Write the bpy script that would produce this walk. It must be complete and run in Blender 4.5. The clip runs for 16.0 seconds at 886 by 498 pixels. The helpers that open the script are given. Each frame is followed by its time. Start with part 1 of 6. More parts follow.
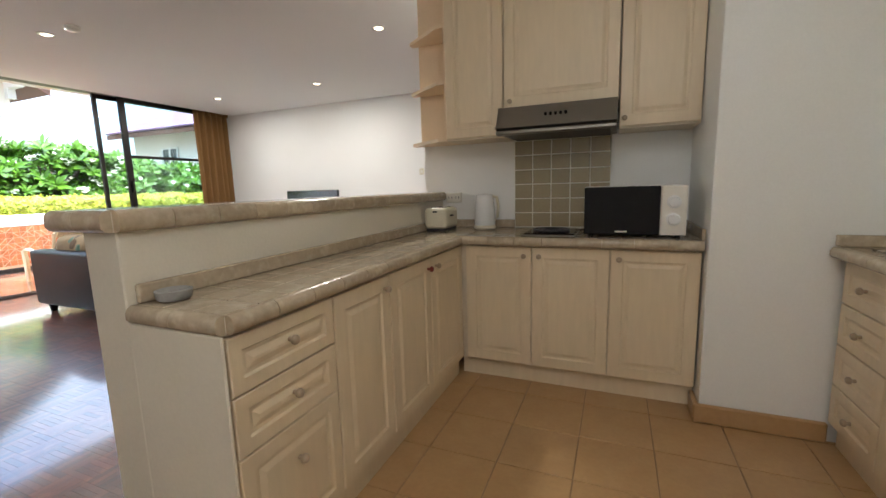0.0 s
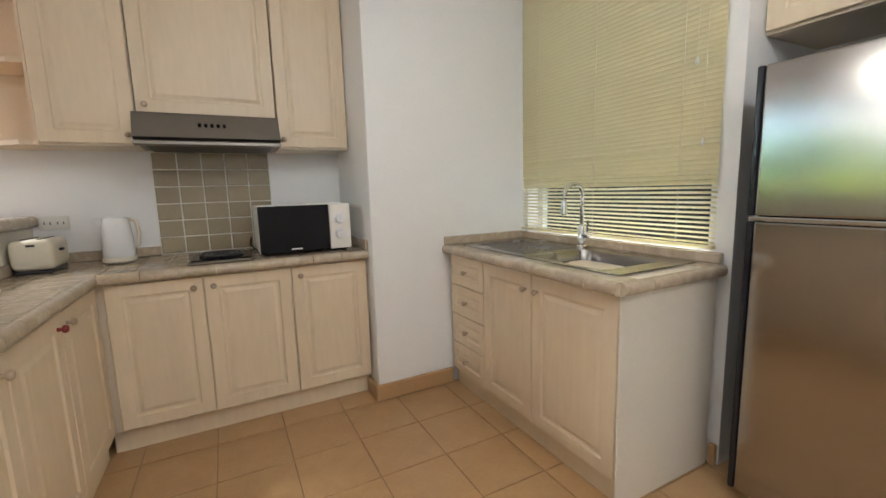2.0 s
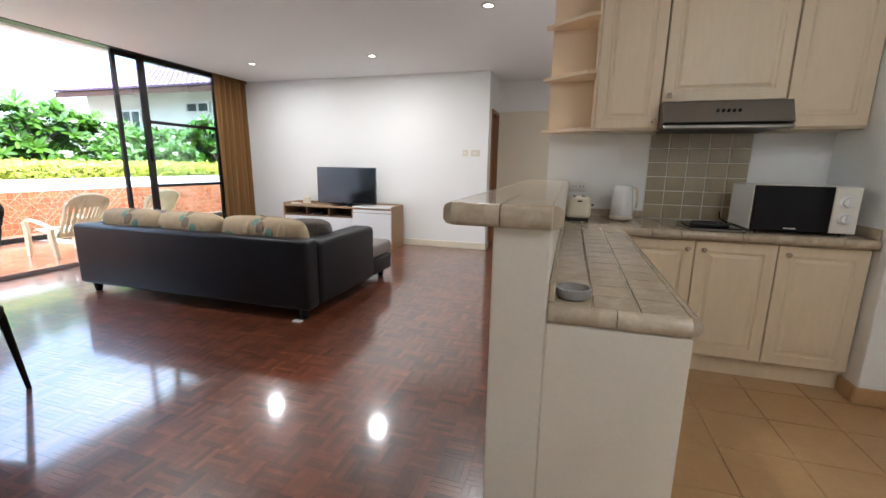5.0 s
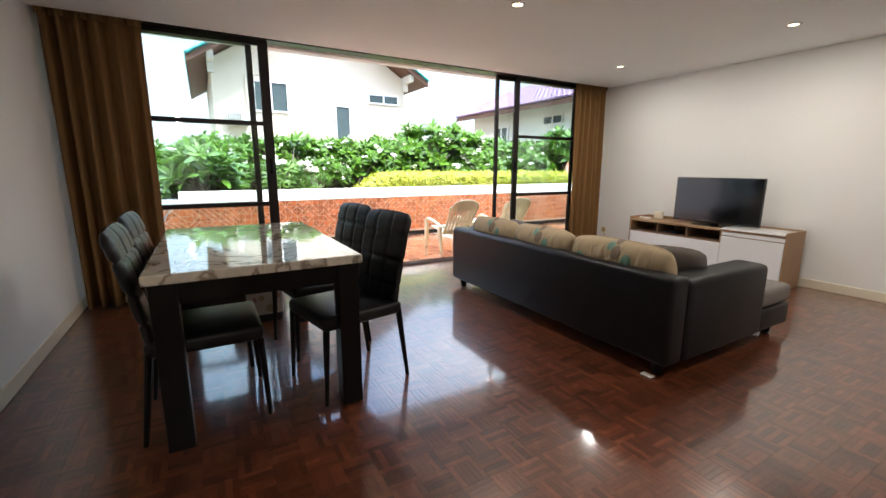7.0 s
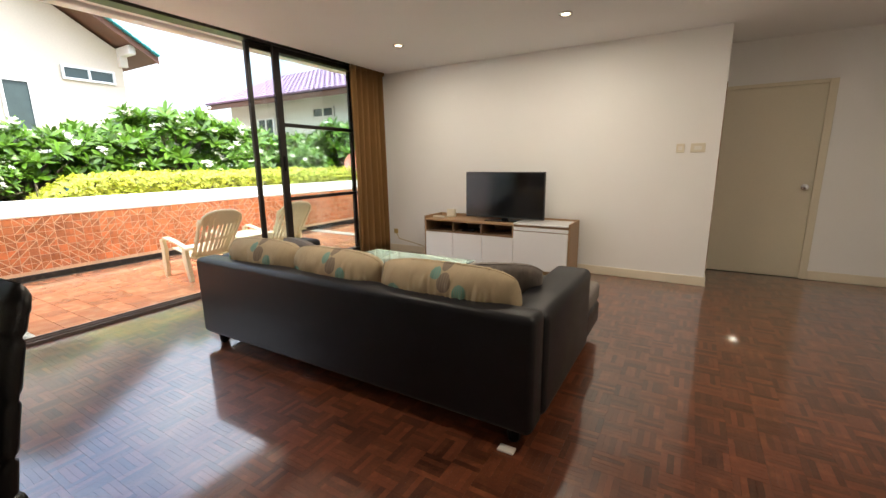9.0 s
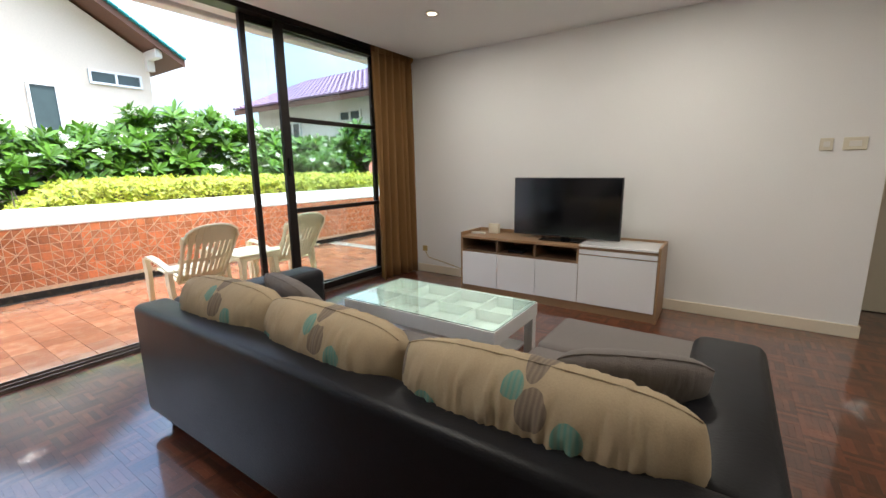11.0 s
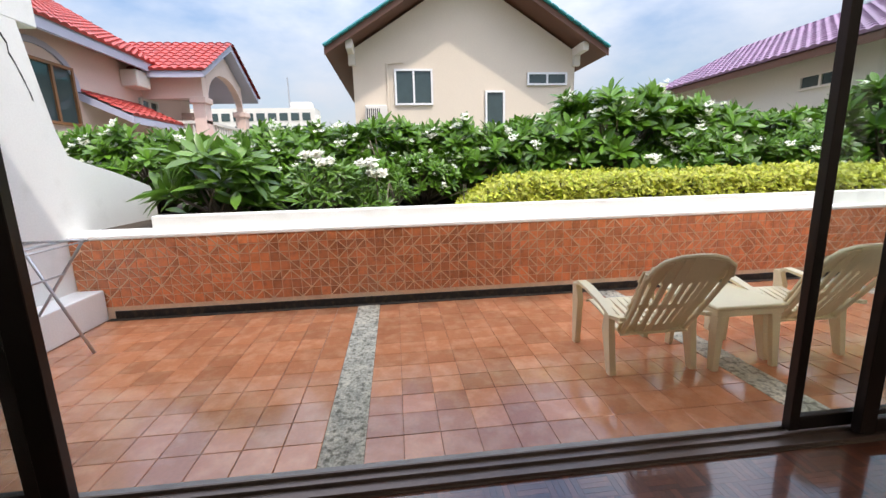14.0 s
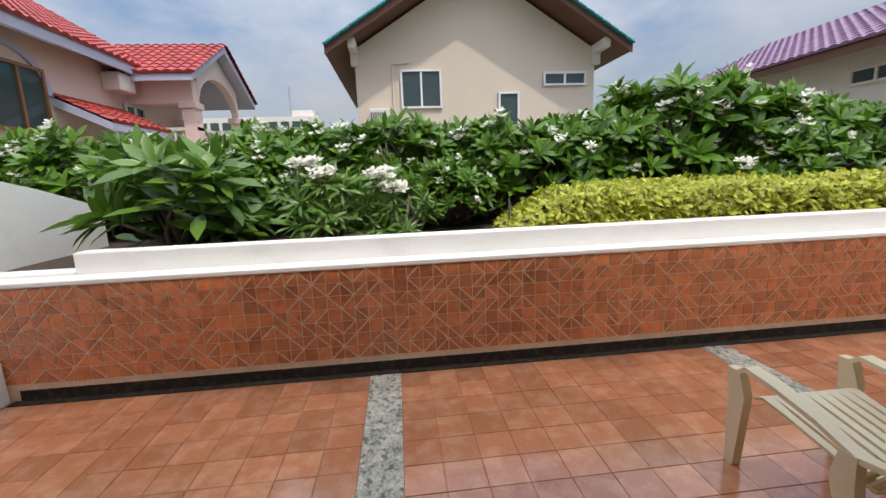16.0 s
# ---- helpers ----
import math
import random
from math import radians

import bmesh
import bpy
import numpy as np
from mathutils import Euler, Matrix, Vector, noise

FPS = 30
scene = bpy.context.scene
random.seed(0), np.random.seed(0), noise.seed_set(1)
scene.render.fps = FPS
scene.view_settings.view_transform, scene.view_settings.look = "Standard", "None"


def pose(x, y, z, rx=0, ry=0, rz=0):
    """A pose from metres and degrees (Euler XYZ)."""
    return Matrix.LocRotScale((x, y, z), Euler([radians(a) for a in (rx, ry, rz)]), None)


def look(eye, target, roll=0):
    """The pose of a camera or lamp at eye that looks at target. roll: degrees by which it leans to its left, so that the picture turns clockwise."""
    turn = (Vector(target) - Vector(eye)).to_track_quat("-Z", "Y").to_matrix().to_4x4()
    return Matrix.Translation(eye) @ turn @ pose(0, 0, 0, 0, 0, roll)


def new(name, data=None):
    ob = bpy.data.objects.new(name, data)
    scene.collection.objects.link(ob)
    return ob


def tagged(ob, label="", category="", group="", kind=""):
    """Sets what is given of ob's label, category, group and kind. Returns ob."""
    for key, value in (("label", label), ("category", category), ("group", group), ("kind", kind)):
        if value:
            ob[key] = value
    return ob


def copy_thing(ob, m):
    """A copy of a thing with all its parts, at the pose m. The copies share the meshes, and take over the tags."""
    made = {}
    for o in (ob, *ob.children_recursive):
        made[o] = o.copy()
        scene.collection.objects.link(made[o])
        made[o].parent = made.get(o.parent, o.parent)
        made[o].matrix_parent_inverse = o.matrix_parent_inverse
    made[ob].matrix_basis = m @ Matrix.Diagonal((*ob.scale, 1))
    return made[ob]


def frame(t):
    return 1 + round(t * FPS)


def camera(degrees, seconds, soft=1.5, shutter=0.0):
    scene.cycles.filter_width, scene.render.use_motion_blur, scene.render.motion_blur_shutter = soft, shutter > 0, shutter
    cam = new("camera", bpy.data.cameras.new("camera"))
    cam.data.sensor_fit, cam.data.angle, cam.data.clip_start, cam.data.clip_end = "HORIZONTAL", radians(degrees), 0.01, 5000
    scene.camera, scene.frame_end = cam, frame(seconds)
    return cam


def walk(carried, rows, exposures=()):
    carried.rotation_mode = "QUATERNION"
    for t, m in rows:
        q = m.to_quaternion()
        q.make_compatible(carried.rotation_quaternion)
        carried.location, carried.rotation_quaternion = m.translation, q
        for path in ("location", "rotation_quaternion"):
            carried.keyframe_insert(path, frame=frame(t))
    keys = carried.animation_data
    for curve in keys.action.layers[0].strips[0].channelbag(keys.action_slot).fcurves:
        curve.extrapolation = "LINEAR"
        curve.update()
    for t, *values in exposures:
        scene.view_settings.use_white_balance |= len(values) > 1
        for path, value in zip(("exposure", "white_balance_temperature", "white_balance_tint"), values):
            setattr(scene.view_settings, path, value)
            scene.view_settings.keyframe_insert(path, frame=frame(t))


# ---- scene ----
cam = camera(93.7, 16.0)
PATH = [
    (0, 0.388, 0.558, 1.195, 22.69, -8.43, -1.60),
    (0.5, 0.258, 0.698, 1.187, 7.87, -8.14, -1.80),
    (1, 0.137, 0.799, 1.182, -7.97, -7.12, -1.90),
    (1.5, 0.138, 0.742, 1.200, -19.95, -7.24, -1.80),
    (2, 0.074, 0.560, 1.236, -27.50, -8.08, -1.60),
    (2.5, 0.000, 0.423, 1.263, -31.36, -8.86, -1.20),
    (3, -0.228, 0.288, 1.251, -33.34, -9.55, -0.70),
    (3.5, -0.437, 0.174, 1.258, -28.92, -10.57, -0.10),
    (4, -0.603, 0.116, 1.248, -18.27, -10.75, 0.60),
    (4.5, -0.669, 0.096, 1.261, -1.20, -11.21, 0.80),
    (5, -0.794, 0.159, 1.255, 16.74, -11.36, 0.90),
    (5.2, -0.829, 0.193, 1.247, 24.05, -11.42, 1.00),
    (5.62, -0.923, 0.245, 1.249, 38.28, -11.43, 0.99),
    (6.04, -1.022, 0.293, 1.266, 49.89, -11.29, 0.79),
    (6.46, -1.137, 0.355, 1.289, 57.71, -11.12, 0.50),
    (6.88, -1.278, 0.445, 1.310, 60.61, -11.04, 0.20),
    (7.3, -1.457, 0.580, 1.318, 57.40, -11.16, 0.00),
    (7.5, -1.557, 0.650, 1.313, 54.67, -11.33, -0.00),
    (8, -1.793, 0.850, 1.317, 46.34, -11.60, -0.20),
    (8.5, -1.967, 1.048, 1.330, 38.34, -11.83, -0.90),
    (8.7, -2.080, 1.118, 1.324, 34.87, -11.77, -0.60),
    (9.12, -2.229, 1.296, 1.326, 29.17, -11.79, -0.86),
    (9.54, -2.348, 1.496, 1.325, 25.92, -11.68, -1.11),
    (9.96, -2.463, 1.700, 1.321, 25.24, -11.50, -1.30),
    (10.38, -2.599, 1.892, 1.316, 27.24, -11.34, -1.38),
    (10.8, -2.782, 2.052, 1.311, 32.05, -11.24, -1.30),
    (11, -2.878, 2.110, 1.305, 34.46, -10.98, -0.80),
    (11.5, -3.139, 2.284, 1.303, 42.46, -11.19, -1.00),
    (12, -3.434, 2.441, 1.319, 51.58, -11.01, -1.00),
    (12.5, -3.783, 2.513, 1.308, 61.19, -11.04, -1.70),
    (13, -4.190, 2.496, 1.313, 69.83, -10.87, -1.65),
    (13.5, -4.539, 2.483, 1.307, 77.11, -10.87, -1.50),
    (14, -4.880, 2.495, 1.315, 83.71, -11.07, -1.55),
    (14.5, -5.235, 2.471, 1.297, 88.72, -11.10, -1.55),
    (15, -5.551, 2.415, 1.301, 91.40, -10.95, -1.65),
    (15.5, -5.911, 2.353, 1.340, 91.43, -10.63, -1.85),
    (16, -6.178, 2.328, 1.353, 84.02, -10.14, -2.20),
]


def heading(x, y, z, yaw, pitch, roll):
    a, b = radians(yaw), radians(pitch)
    way = Vector((-math.sin(a) * math.cos(b), math.cos(a) * math.cos(b), math.sin(b)))
    return look((x, y, z), Vector((x, y, z)) + way, roll)


EXPOSURES = [(0, 2.6, 6000, 8), (1.0, 3.1, 6000, 9), (1.5, 3.2, 5900, 9), (2.0, 3.2, 5700, 9), (2.5, 3.3, 5300, 9), (3.5, 3.25, 5300, 9), (5.0, 2.75, 5600, 9),
             (7.5, 2.2, 6600, 10), (8.5, 2.2, 7100, 10), (11, 1.95, 6200, 8), (12, 1.7, 6300, 9), (12.5, 1.35, 6500, 10), (14, 0.82, 6800, 13), (15, 0.45, 6900, 13), (16, 0.28, 6900, 13)]
walk(cam, [(r[0], heading(*r[1:])) for r in PATH], EXPOSURES)

# ---- world and light ----
world = bpy.data.worlds.new("sky")
scene.world = world
world.use_nodes = True
wn, wl = world.node_tree.nodes, world.node_tree.links
sky = wn.new("ShaderNodeTexSky")
sky.sky_type, sky.sun_disc = "NISHITA", False
SUN_WAY = Vector((-1.1, -0.62, -2.2)).normalized()
sky.sun_elevation = math.asin(-SUN_WAY.z)
sky.sun_rotation = math.atan2(-SUN_WAY.x, -SUN_WAY.y)
coord = wn.new("ShaderNodeTexCoord")
stretch = wn.new("ShaderNodeMapping")
stretch.inputs["Scale"].default_value = (1.0, 1.0, 2.4)
cloud = wn.new("ShaderNodeTexNoise")
cloud.inputs["Scale"].default_value, cloud.inputs["Detail"].default_value, cloud.inputs["Roughness"].default_value = 2.6, 7, 0.55
ramp = wn.new("ShaderNodeValToRGB")
ramp.color_ramp.elements[0].position, ramp.color_ramp.elements[1].position = 0.34, 0.66
veil = wn.new("ShaderNodeMix")
veil.data_type = "RGBA"
veil.inputs[7].default_value = (4.7, 5.1, 5.7, 1)
wl.new(coord.outputs["Generated"], stretch.inputs["Vector"])
wl.new(stretch.outputs[0], cloud.inputs["Vector"])
wl.new(cloud.outputs["Fac"], ramp.inputs[0])
wl.new(ramp.outputs[0], veil.inputs[0])
wl.new(sky.outputs[0], veil.inputs[6])
sep, square_z, grow, bright = wn.new("ShaderNodeSeparateXYZ"), wn.new("ShaderNodeMath"), wn.new("ShaderNodeMath"), wn.new("ShaderNodeVectorMath")
square_z.operation = "MULTIPLY"
grow.operation, bright.operation = "MULTIPLY_ADD", "SCALE"
grow.use_clamp = False
grow.inputs[1].default_value, grow.inputs[2].default_value = 4.2, 0.68
wl.new(coord.outputs["Generated"], sep.inputs[0])
wl.new(sep.outputs["Z"], square_z.inputs[0])
wl.new(sep.outputs["Z"], square_z.inputs[1])
wl.new(square_z.outputs[0], grow.inputs[0])
wl.new(veil.outputs[2], bright.inputs[0])
wl.new(grow.outputs[0], bright.inputs["Scale"])
wl.new(bright.outputs[0], wn["Background"].inputs["Color"])
wn["Background"].inputs["Strength"].default_value = 0.115

sun = new("sun", bpy.data.lights.new("sun", "SUN"))
sun.data.energy, sun.data.angle, sun.data.color = 1.6, radians(1.0), (1.0, 0.95, 0.87)
sun.matrix_world = look((0, 0, 20), Vector((0, 0, 20)) + SUN_WAY)

# ---- materials ----


def mat(name, col, rough=0.5, metal=0.0, var=0.14, scale=3.0, fine=70.0, bump=0.08, coat=0.0, rnd=0.0, isl=0.0, stretch=(1, 1, 1),
        col2=None, spots=(0.5, 0.62), translucent=0.0, emit=0.0, coat_rough=0.05, spec=0.5, seed=0.0):
    m = bpy.data.materials.new(name)
    m.use_nodes = True
    n, l = m.node_tree.nodes, m.node_tree.links
    b = n["Principled BSDF"]
    g = n.new("ShaderNodeNewGeometry")
    mp = n.new("ShaderNodeMapping")
    mp.inputs["Scale"].default_value = stretch
    mp.inputs["Location"].default_value = (seed, seed * 2, seed * 3)
    l.new(g.outputs["Position"], mp.inputs["Vector"])
    n1, n2 = n.new("ShaderNodeTexNoise"), n.new("ShaderNodeTexNoise")
    n1.inputs["Scale"].default_value, n1.inputs["Detail"].default_value = scale, 4
    n2.inputs["Scale"].default_value, n2.inputs["Detail"].default_value = fine, 3
    l.new(mp.outputs[0], n1.inputs["Vector"])
    l.new(mp.outputs[0], n2.inputs["Vector"])

    def calc(op, a, c):
        q = n.new("ShaderNodeMath")
        q.operation = op
        for k, v in enumerate((a, c)):
            if isinstance(v, (int, float)):
                q.inputs[k].default_value = v
            else:
                l.new(v, q.inputs[k])
        return q.outputs[0]

    f = calc("ADD", n1.outputs["Fac"], n2.outputs["Fac"])
    f = calc("ADD", calc("MULTIPLY", calc("SUBTRACT", f, 1.0), var * 1.6), 1.0)
    if rnd:
        oi = n.new("ShaderNodeObjectInfo")
        f = calc("ADD", f, calc("MULTIPLY", calc("SUBTRACT", oi.outputs["Random"], 0.5), rnd))
    if isl:
        f = calc("ADD", f, calc("MULTIPLY", calc("SUBTRACT", g.outputs["Random Per Island"], 0.5), isl))
    rgb = n.new("ShaderNodeRGB")
    rgb.outputs[0].default_value = (*col, 1)
    base = rgb.outputs[0]
    if col2:
        n3, rp, mx = n.new("ShaderNodeTexNoise"), n.new("ShaderNodeValToRGB"), n.new("ShaderNodeMix")
        n3.inputs["Scale"].default_value, n3.inputs["Detail"].default_value = scale * 2.3, 5
        l.new(mp.outputs[0], n3.inputs["Vector"])
        rp.color_ramp.elements[0].position, rp.color_ramp.elements[1].position = spots
        mx.data_type = "RGBA"
        l.new(n3.outputs["Fac"], rp.inputs[0])
        l.new(rp.outputs[0], mx.inputs[0])
        l.new(base, mx.inputs[6])
        mx.inputs[7].default_value = (*col2, 1)
        base = mx.outputs[2]
    sc = n.new("ShaderNodeVectorMath")
    sc.operation = "SCALE"
    l.new(base, sc.inputs[0])
    l.new(f, sc.inputs["Scale"])
    l.new(sc.outputs[0], b.inputs["Base Color"])
    b.inputs["Metallic"].default_value = metal
    b.inputs["Specular IOR Level"].default_value = spec
    l.new(calc("ADD", calc("MULTIPLY", calc("SUBTRACT", n1.outputs["Fac"], 0.5), min(0.14, rough * 0.4)), rough), b.inputs["Roughness"])
    b.inputs["Coat Weight"].default_value, b.inputs["Coat Roughness"].default_value = coat, coat_rough
    if bump:
        bp = n.new("ShaderNodeBump")
        bp.inputs["Strength"].default_value, bp.inputs["Distance"].default_value = bump, 0.01
        l.new(n2.outputs["Fac"], bp.inputs["Height"])
        l.new(bp.outputs[0], b.inputs["Normal"])
    if emit:
        b.inputs["Emission Color"].default_value, b.inputs["Emission Strength"].default_value = (*col, 1), emit
    if translucent:
        tr, mx = n.new("ShaderNodeBsdfTranslucent"), n.new("ShaderNodeMixShader")
        l.new(sc.outputs[0], tr.inputs[0])
        mx.inputs[0].default_value = translucent
        l.new(b.outputs[0], mx.inputs[1])
        l.new(tr.outputs[0], mx.inputs[2])
        l.new(mx.outputs[0], n["Material Output"].inputs["Surface"])
    return m


def clear(name, col=(0.95, 1, 0.98), rough=0.0):
    m = bpy.data.materials.new(name)
    m.use_nodes = True
    b = m.node_tree.nodes["Principled BSDF"]
    b.inputs["Base Color"].default_value, b.inputs["Roughness"].default_value = (*col, 1), rough
    b.inputs["Transmission Weight"].default_value, b.inputs["IOR"].default_value = 1.0, 1.45
    return m


def print_fabric(name, ground=(0.42, 0.325, 0.205), pitch=(6.6, 1.2, 6.2), inks=((0.13, 0.30, 0.25), (0.36, 0.27, 0.03), (0.17, 0.13, 0.10))):
    """Linen printed with scattered round leaves in three inks."""
    m = mat(name, ground, 0.9, var=0.16, scale=9, fine=220, bump=0.12)
    n, l = m.node_tree.nodes, m.node_tree.links
    b = n["Principled BSDF"]
    old = b.inputs["Base Color"].links[0].from_socket
    tc, mp, vo = n.new("ShaderNodeTexCoord"), n.new("ShaderNodeMapping"), n.new("ShaderNodeTexVoronoi")
    mp.inputs["Scale"].default_value = pitch
    mp.inputs["Rotation"].default_value = (0, radians(14), 0)
    vo.inputs["Scale"].default_value, vo.inputs["Randomness"].default_value = 1.0, 0.8
    l.new(tc.outputs["Object"], mp.inputs[0])
    l.new(mp.outputs[0], vo.inputs["Vector"])
    near, sel, mx = n.new("ShaderNodeMath"), n.new("ShaderNodeValToRGB"), n.new("ShaderNodeMix")
    near.operation = "LESS_THAN"
    near.inputs[1].default_value = 0.34
    l.new(vo.outputs["Distance"], near.inputs[0])
    sp = n.new("ShaderNodeSeparateColor")
    l.new(vo.outputs["Color"], sp.inputs[0])
    sel.color_ramp.interpolation = "CONSTANT"
    el = sel.color_ramp.elements
    el[0].position, el[0].color = 0.0, (*inks[0], 1)
    el[1].position, el[1].color = 0.46, (*inks[1], 1)
    e = el.new(0.58)
    e.color = (*inks[2], 1)
    e = el.new(0.82)
    e.color = (*ground, 1)
    l.new(sp.outputs[0], sel.inputs[0])
    mx.data_type = "RGBA"
    wv, amt = n.new("ShaderNodeTexWave"), n.new("ShaderNodeMath")
    wv.inputs["Scale"].default_value, wv.inputs["Distortion"].default_value = 22, 2
    l.new(tc.outputs["Object"], wv.inputs[0])
    amt.operation = "MULTIPLY_ADD"
    amt.inputs[1].default_value, amt.inputs[2].default_value = 0.3, 0.68
    l.new(wv.outputs["Fac"], amt.inputs[0])
    pr = n.new("ShaderNodeMath")
    pr.operation = "MULTIPLY"
    l.new(near.outputs[0], pr.inputs[0])
    l.new(amt.outputs[0], pr.inputs[1])
    l.new(pr.outputs[0], mx.inputs[0])
    l.new(old, mx.inputs[6])
    l.new(sel.outputs[0], mx.inputs[7])
    l.new(mx.outputs[2], b.inputs["Base Color"])
    return m


def marble(name):
    m = mat(name, (0.68, 0.63, 0.55), 0.05, var=0.2, scale=5, fine=30, bump=0.0, coat=0.6)
    n, l = m.node_tree.nodes, m.node_tree.links
    b = n["Principled BSDF"]
    old = b.inputs["Base Color"].links[0].from_socket
    g, no, rp, mx = n.new("ShaderNodeNewGeometry"), n.new("ShaderNodeTexNoise"), n.new("ShaderNodeValToRGB"), n.new("ShaderNodeMix")
    no.inputs["Scale"].default_value, no.inputs["Detail"].default_value, no.inputs["Distortion"].default_value = 2.2, 6, 1.8
    l.new(g.outputs["Position"], no.inputs["Vector"])
    l.new(no.outputs["Fac"], rp.inputs[0])
    el = rp.color_ramp.elements
    el[0].position, el[0].color = 0.465, (0, 0, 0, 1)
    el[1].position, el[1].color = 0.5, (1, 1, 1, 1)
    e = el.new(0.535)
    e.color = (0, 0, 0, 1)
    mx.data_type = "RGBA"
    l.new(rp.outputs[0], mx.inputs[0])
    l.new(old, mx.inputs[6])
    mx.inputs[7].default_value = (0.27, 0.21, 0.17, 1)
    l.new(mx.outputs[2], b.inputs["Base Color"])
    return m


M_WALL = mat("white wall paint", (0.84, 0.83, 0.805), 0.7, var=0.05, scale=1.2, fine=120, bump=0.04)
M_CEIL = mat("ceiling paint", (0.86, 0.86, 0.85), 0.8, var=0.04, scale=0.8, fine=90, bump=0.03)
M_CAB = mat("cream cabinet paint", (0.73, 0.60, 0.42), 0.42, var=0.09, scale=4, fine=40, bump=0.05, stretch=(1, 1, 0.15))
M_CABIN = mat("cream cabinet side", (0.67, 0.57, 0.43), 0.5, var=0.08, scale=3, fine=60, bump=0.05)
M_PEN = mat("cream plaster", (0.74, 0.68, 0.57), 0.6, var=0.06, scale=2, fine=100, bump=0.06)
M_PEACH = mat("peach shelf paint", (0.76, 0.60, 0.42), 0.5, var=0.06, scale=3, fine=70, bump=0.03)
M_KNOB = mat("wooden knob", (0.42, 0.32, 0.22), 0.4, var=0.2, scale=20, bump=0.05)
M_REDKNOB = mat("red knob", (0.20, 0.015, 0.012), 0.35, var=0.2, scale=20, bump=0.02)
M_CTILE = mat("beige counter tile", (0.47, 0.38, 0.27), 0.16, var=0.22, scale=9, fine=60, bump=0.05, rnd=0.12, col2=(0.54, 0.45, 0.33), coat=0.35)
M_CGROUT = mat("counter grout", (0.64, 0.56, 0.44), 0.8, var=0.15, scale=10, bump=0.1)
M_BSTILE = mat("olive wall tile", (0.34, 0.28, 0.17), 0.22, var=0.14, scale=12, bump=0.06, rnd=0.1, coat=0.3)
M_BSGROUT = mat("pale grout", (0.74, 0.70, 0.58), 0.8, var=0.1, bump=0.08)
M_KTILE = mat("ochre floor tile", (0.46, 0.28, 0.125), 0.3, var=0.12, scale=5, fine=50, bump=0.04, rnd=0.07, col2=(0.48, 0.30, 0.14), spots=(0.4, 0.7))
M_KGROUT = mat("brown grout", (0.30, 0.19, 0.10), 0.8, var=0.15, bump=0.08)
M_PARQ = mat("mahogany parquet", (0.165, 0.046, 0.019), 0.32, var=0.30, scale=7, fine=90, bump=0.03, rnd=0.65, isl=0.65, coat=1.0, coat_rough=0.085,
             col2=(0.22, 0.070, 0.028), spots=(0.52, 0.7), spec=0.4)
M_PARQ.node_tree.nodes["Principled BSDF"].inputs["Coat IOR"].default_value = 1.75
M_PGROUT = mat("parquet joint", (0.045, 0.015, 0.010), 0.4, var=0.2, bump=0.0, coat=0.6)
M_BASE = mat("cream skirting", (0.74, 0.66, 0.52), 0.5, var=0.06, bump=0.03)
M_FRAME = mat("dark bronze aluminium", (0.018, 0.013, 0.011), 0.35, metal=0.3, var=0.2, scale=8, bump=0.02)
M_GLASS = clear("door glass", (0.86, 0.93, 0.92))
M_GREENGL = clear("greenish table glass", (0.72, 0.88, 0.82))
M_CURT = mat("ochre curtain", (0.22, 0.112, 0.034), 0.85, var=0.14, scale=5, fine=220, bump=0.25, translucent=0.06)
M_LEATHER = mat("black leatherette", (0.013, 0.0125, 0.014), 0.4, var=0.2, scale=3, fine=160, bump=0.12, col2=(0.014, 0.014, 0.017), spec=0.22)
M_CHLEATHER = mat("black chair leatherette", (0.008, 0.008, 0.009), 0.34, var=0.2, scale=5, fine=200, bump=0.1, spec=0.35)
M_GREY = mat("grey upholstery", (0.20, 0.175, 0.16), 0.9, var=0.1, scale=4, fine=260, bump=0.3)
M_PRINT = print_fabric("leaf print linen")
M_BLACKWOOD = mat("black lacquered wood", (0.005, 0.0045, 0.0045), 0.35, var=0.2, bump=0.02, spec=0.2)
M_MARBLE = marble("marble")
M_DOTS = print_fabric("dotted fabric", (0.66, 0.63, 0.58), (9, 9, 9), ((0.30, 0.06, 0.04), (0.10, 0.26, 0.30), (0.30, 0.24, 0.08)))
M_WOOD = mat("oak laminate", (0.33, 0.20, 0.105), 0.45, var=0.22, scale=3, fine=26, bump=0.04, stretch=(0.6, 6, 6))
# the oak laminate's grain at less than half its brightness
M_WOODD = mat("oak laminate darker", (0.15, 0.085, 0.045), 0.5, var=0.2, scale=3, fine=26, bump=0.03, stretch=(0.6, 6, 6))
M_WHITE = mat("white lacquer", (0.80, 0.80, 0.79), 0.22, var=0.03, scale=2, bump=0.01, coat=0.3)
M_PLASTIC = mat("white plastic", (0.78, 0.75, 0.68), 0.35, var=0.04, scale=5, bump=0.01)
M_CREAMPL = mat("cream appliance plastic", (0.72, 0.66, 0.52), 0.35, var=0.04, scale=6, bump=0.01)
M_BLACK = mat("black gloss", (0.004, 0.004, 0.005), 0.12, var=0.1, bump=0.0, spec=0.22)
M_DARK = mat("dark grey plastic", (0.03, 0.03, 0.033), 0.4, var=0.15, bump=0.02)
M_STEEL = mat("brushed steel", (0.40, 0.375, 0.345), 0.15, metal=1.0, var=0.05, scale=2, fine=60, bump=0.0, stretch=(1, 1, 3))
M_FRIDGE = mat("glossy charcoal fridge casing", (0.012, 0.012, 0.016), 0.22, var=0.15, scale=4, bump=0.02)
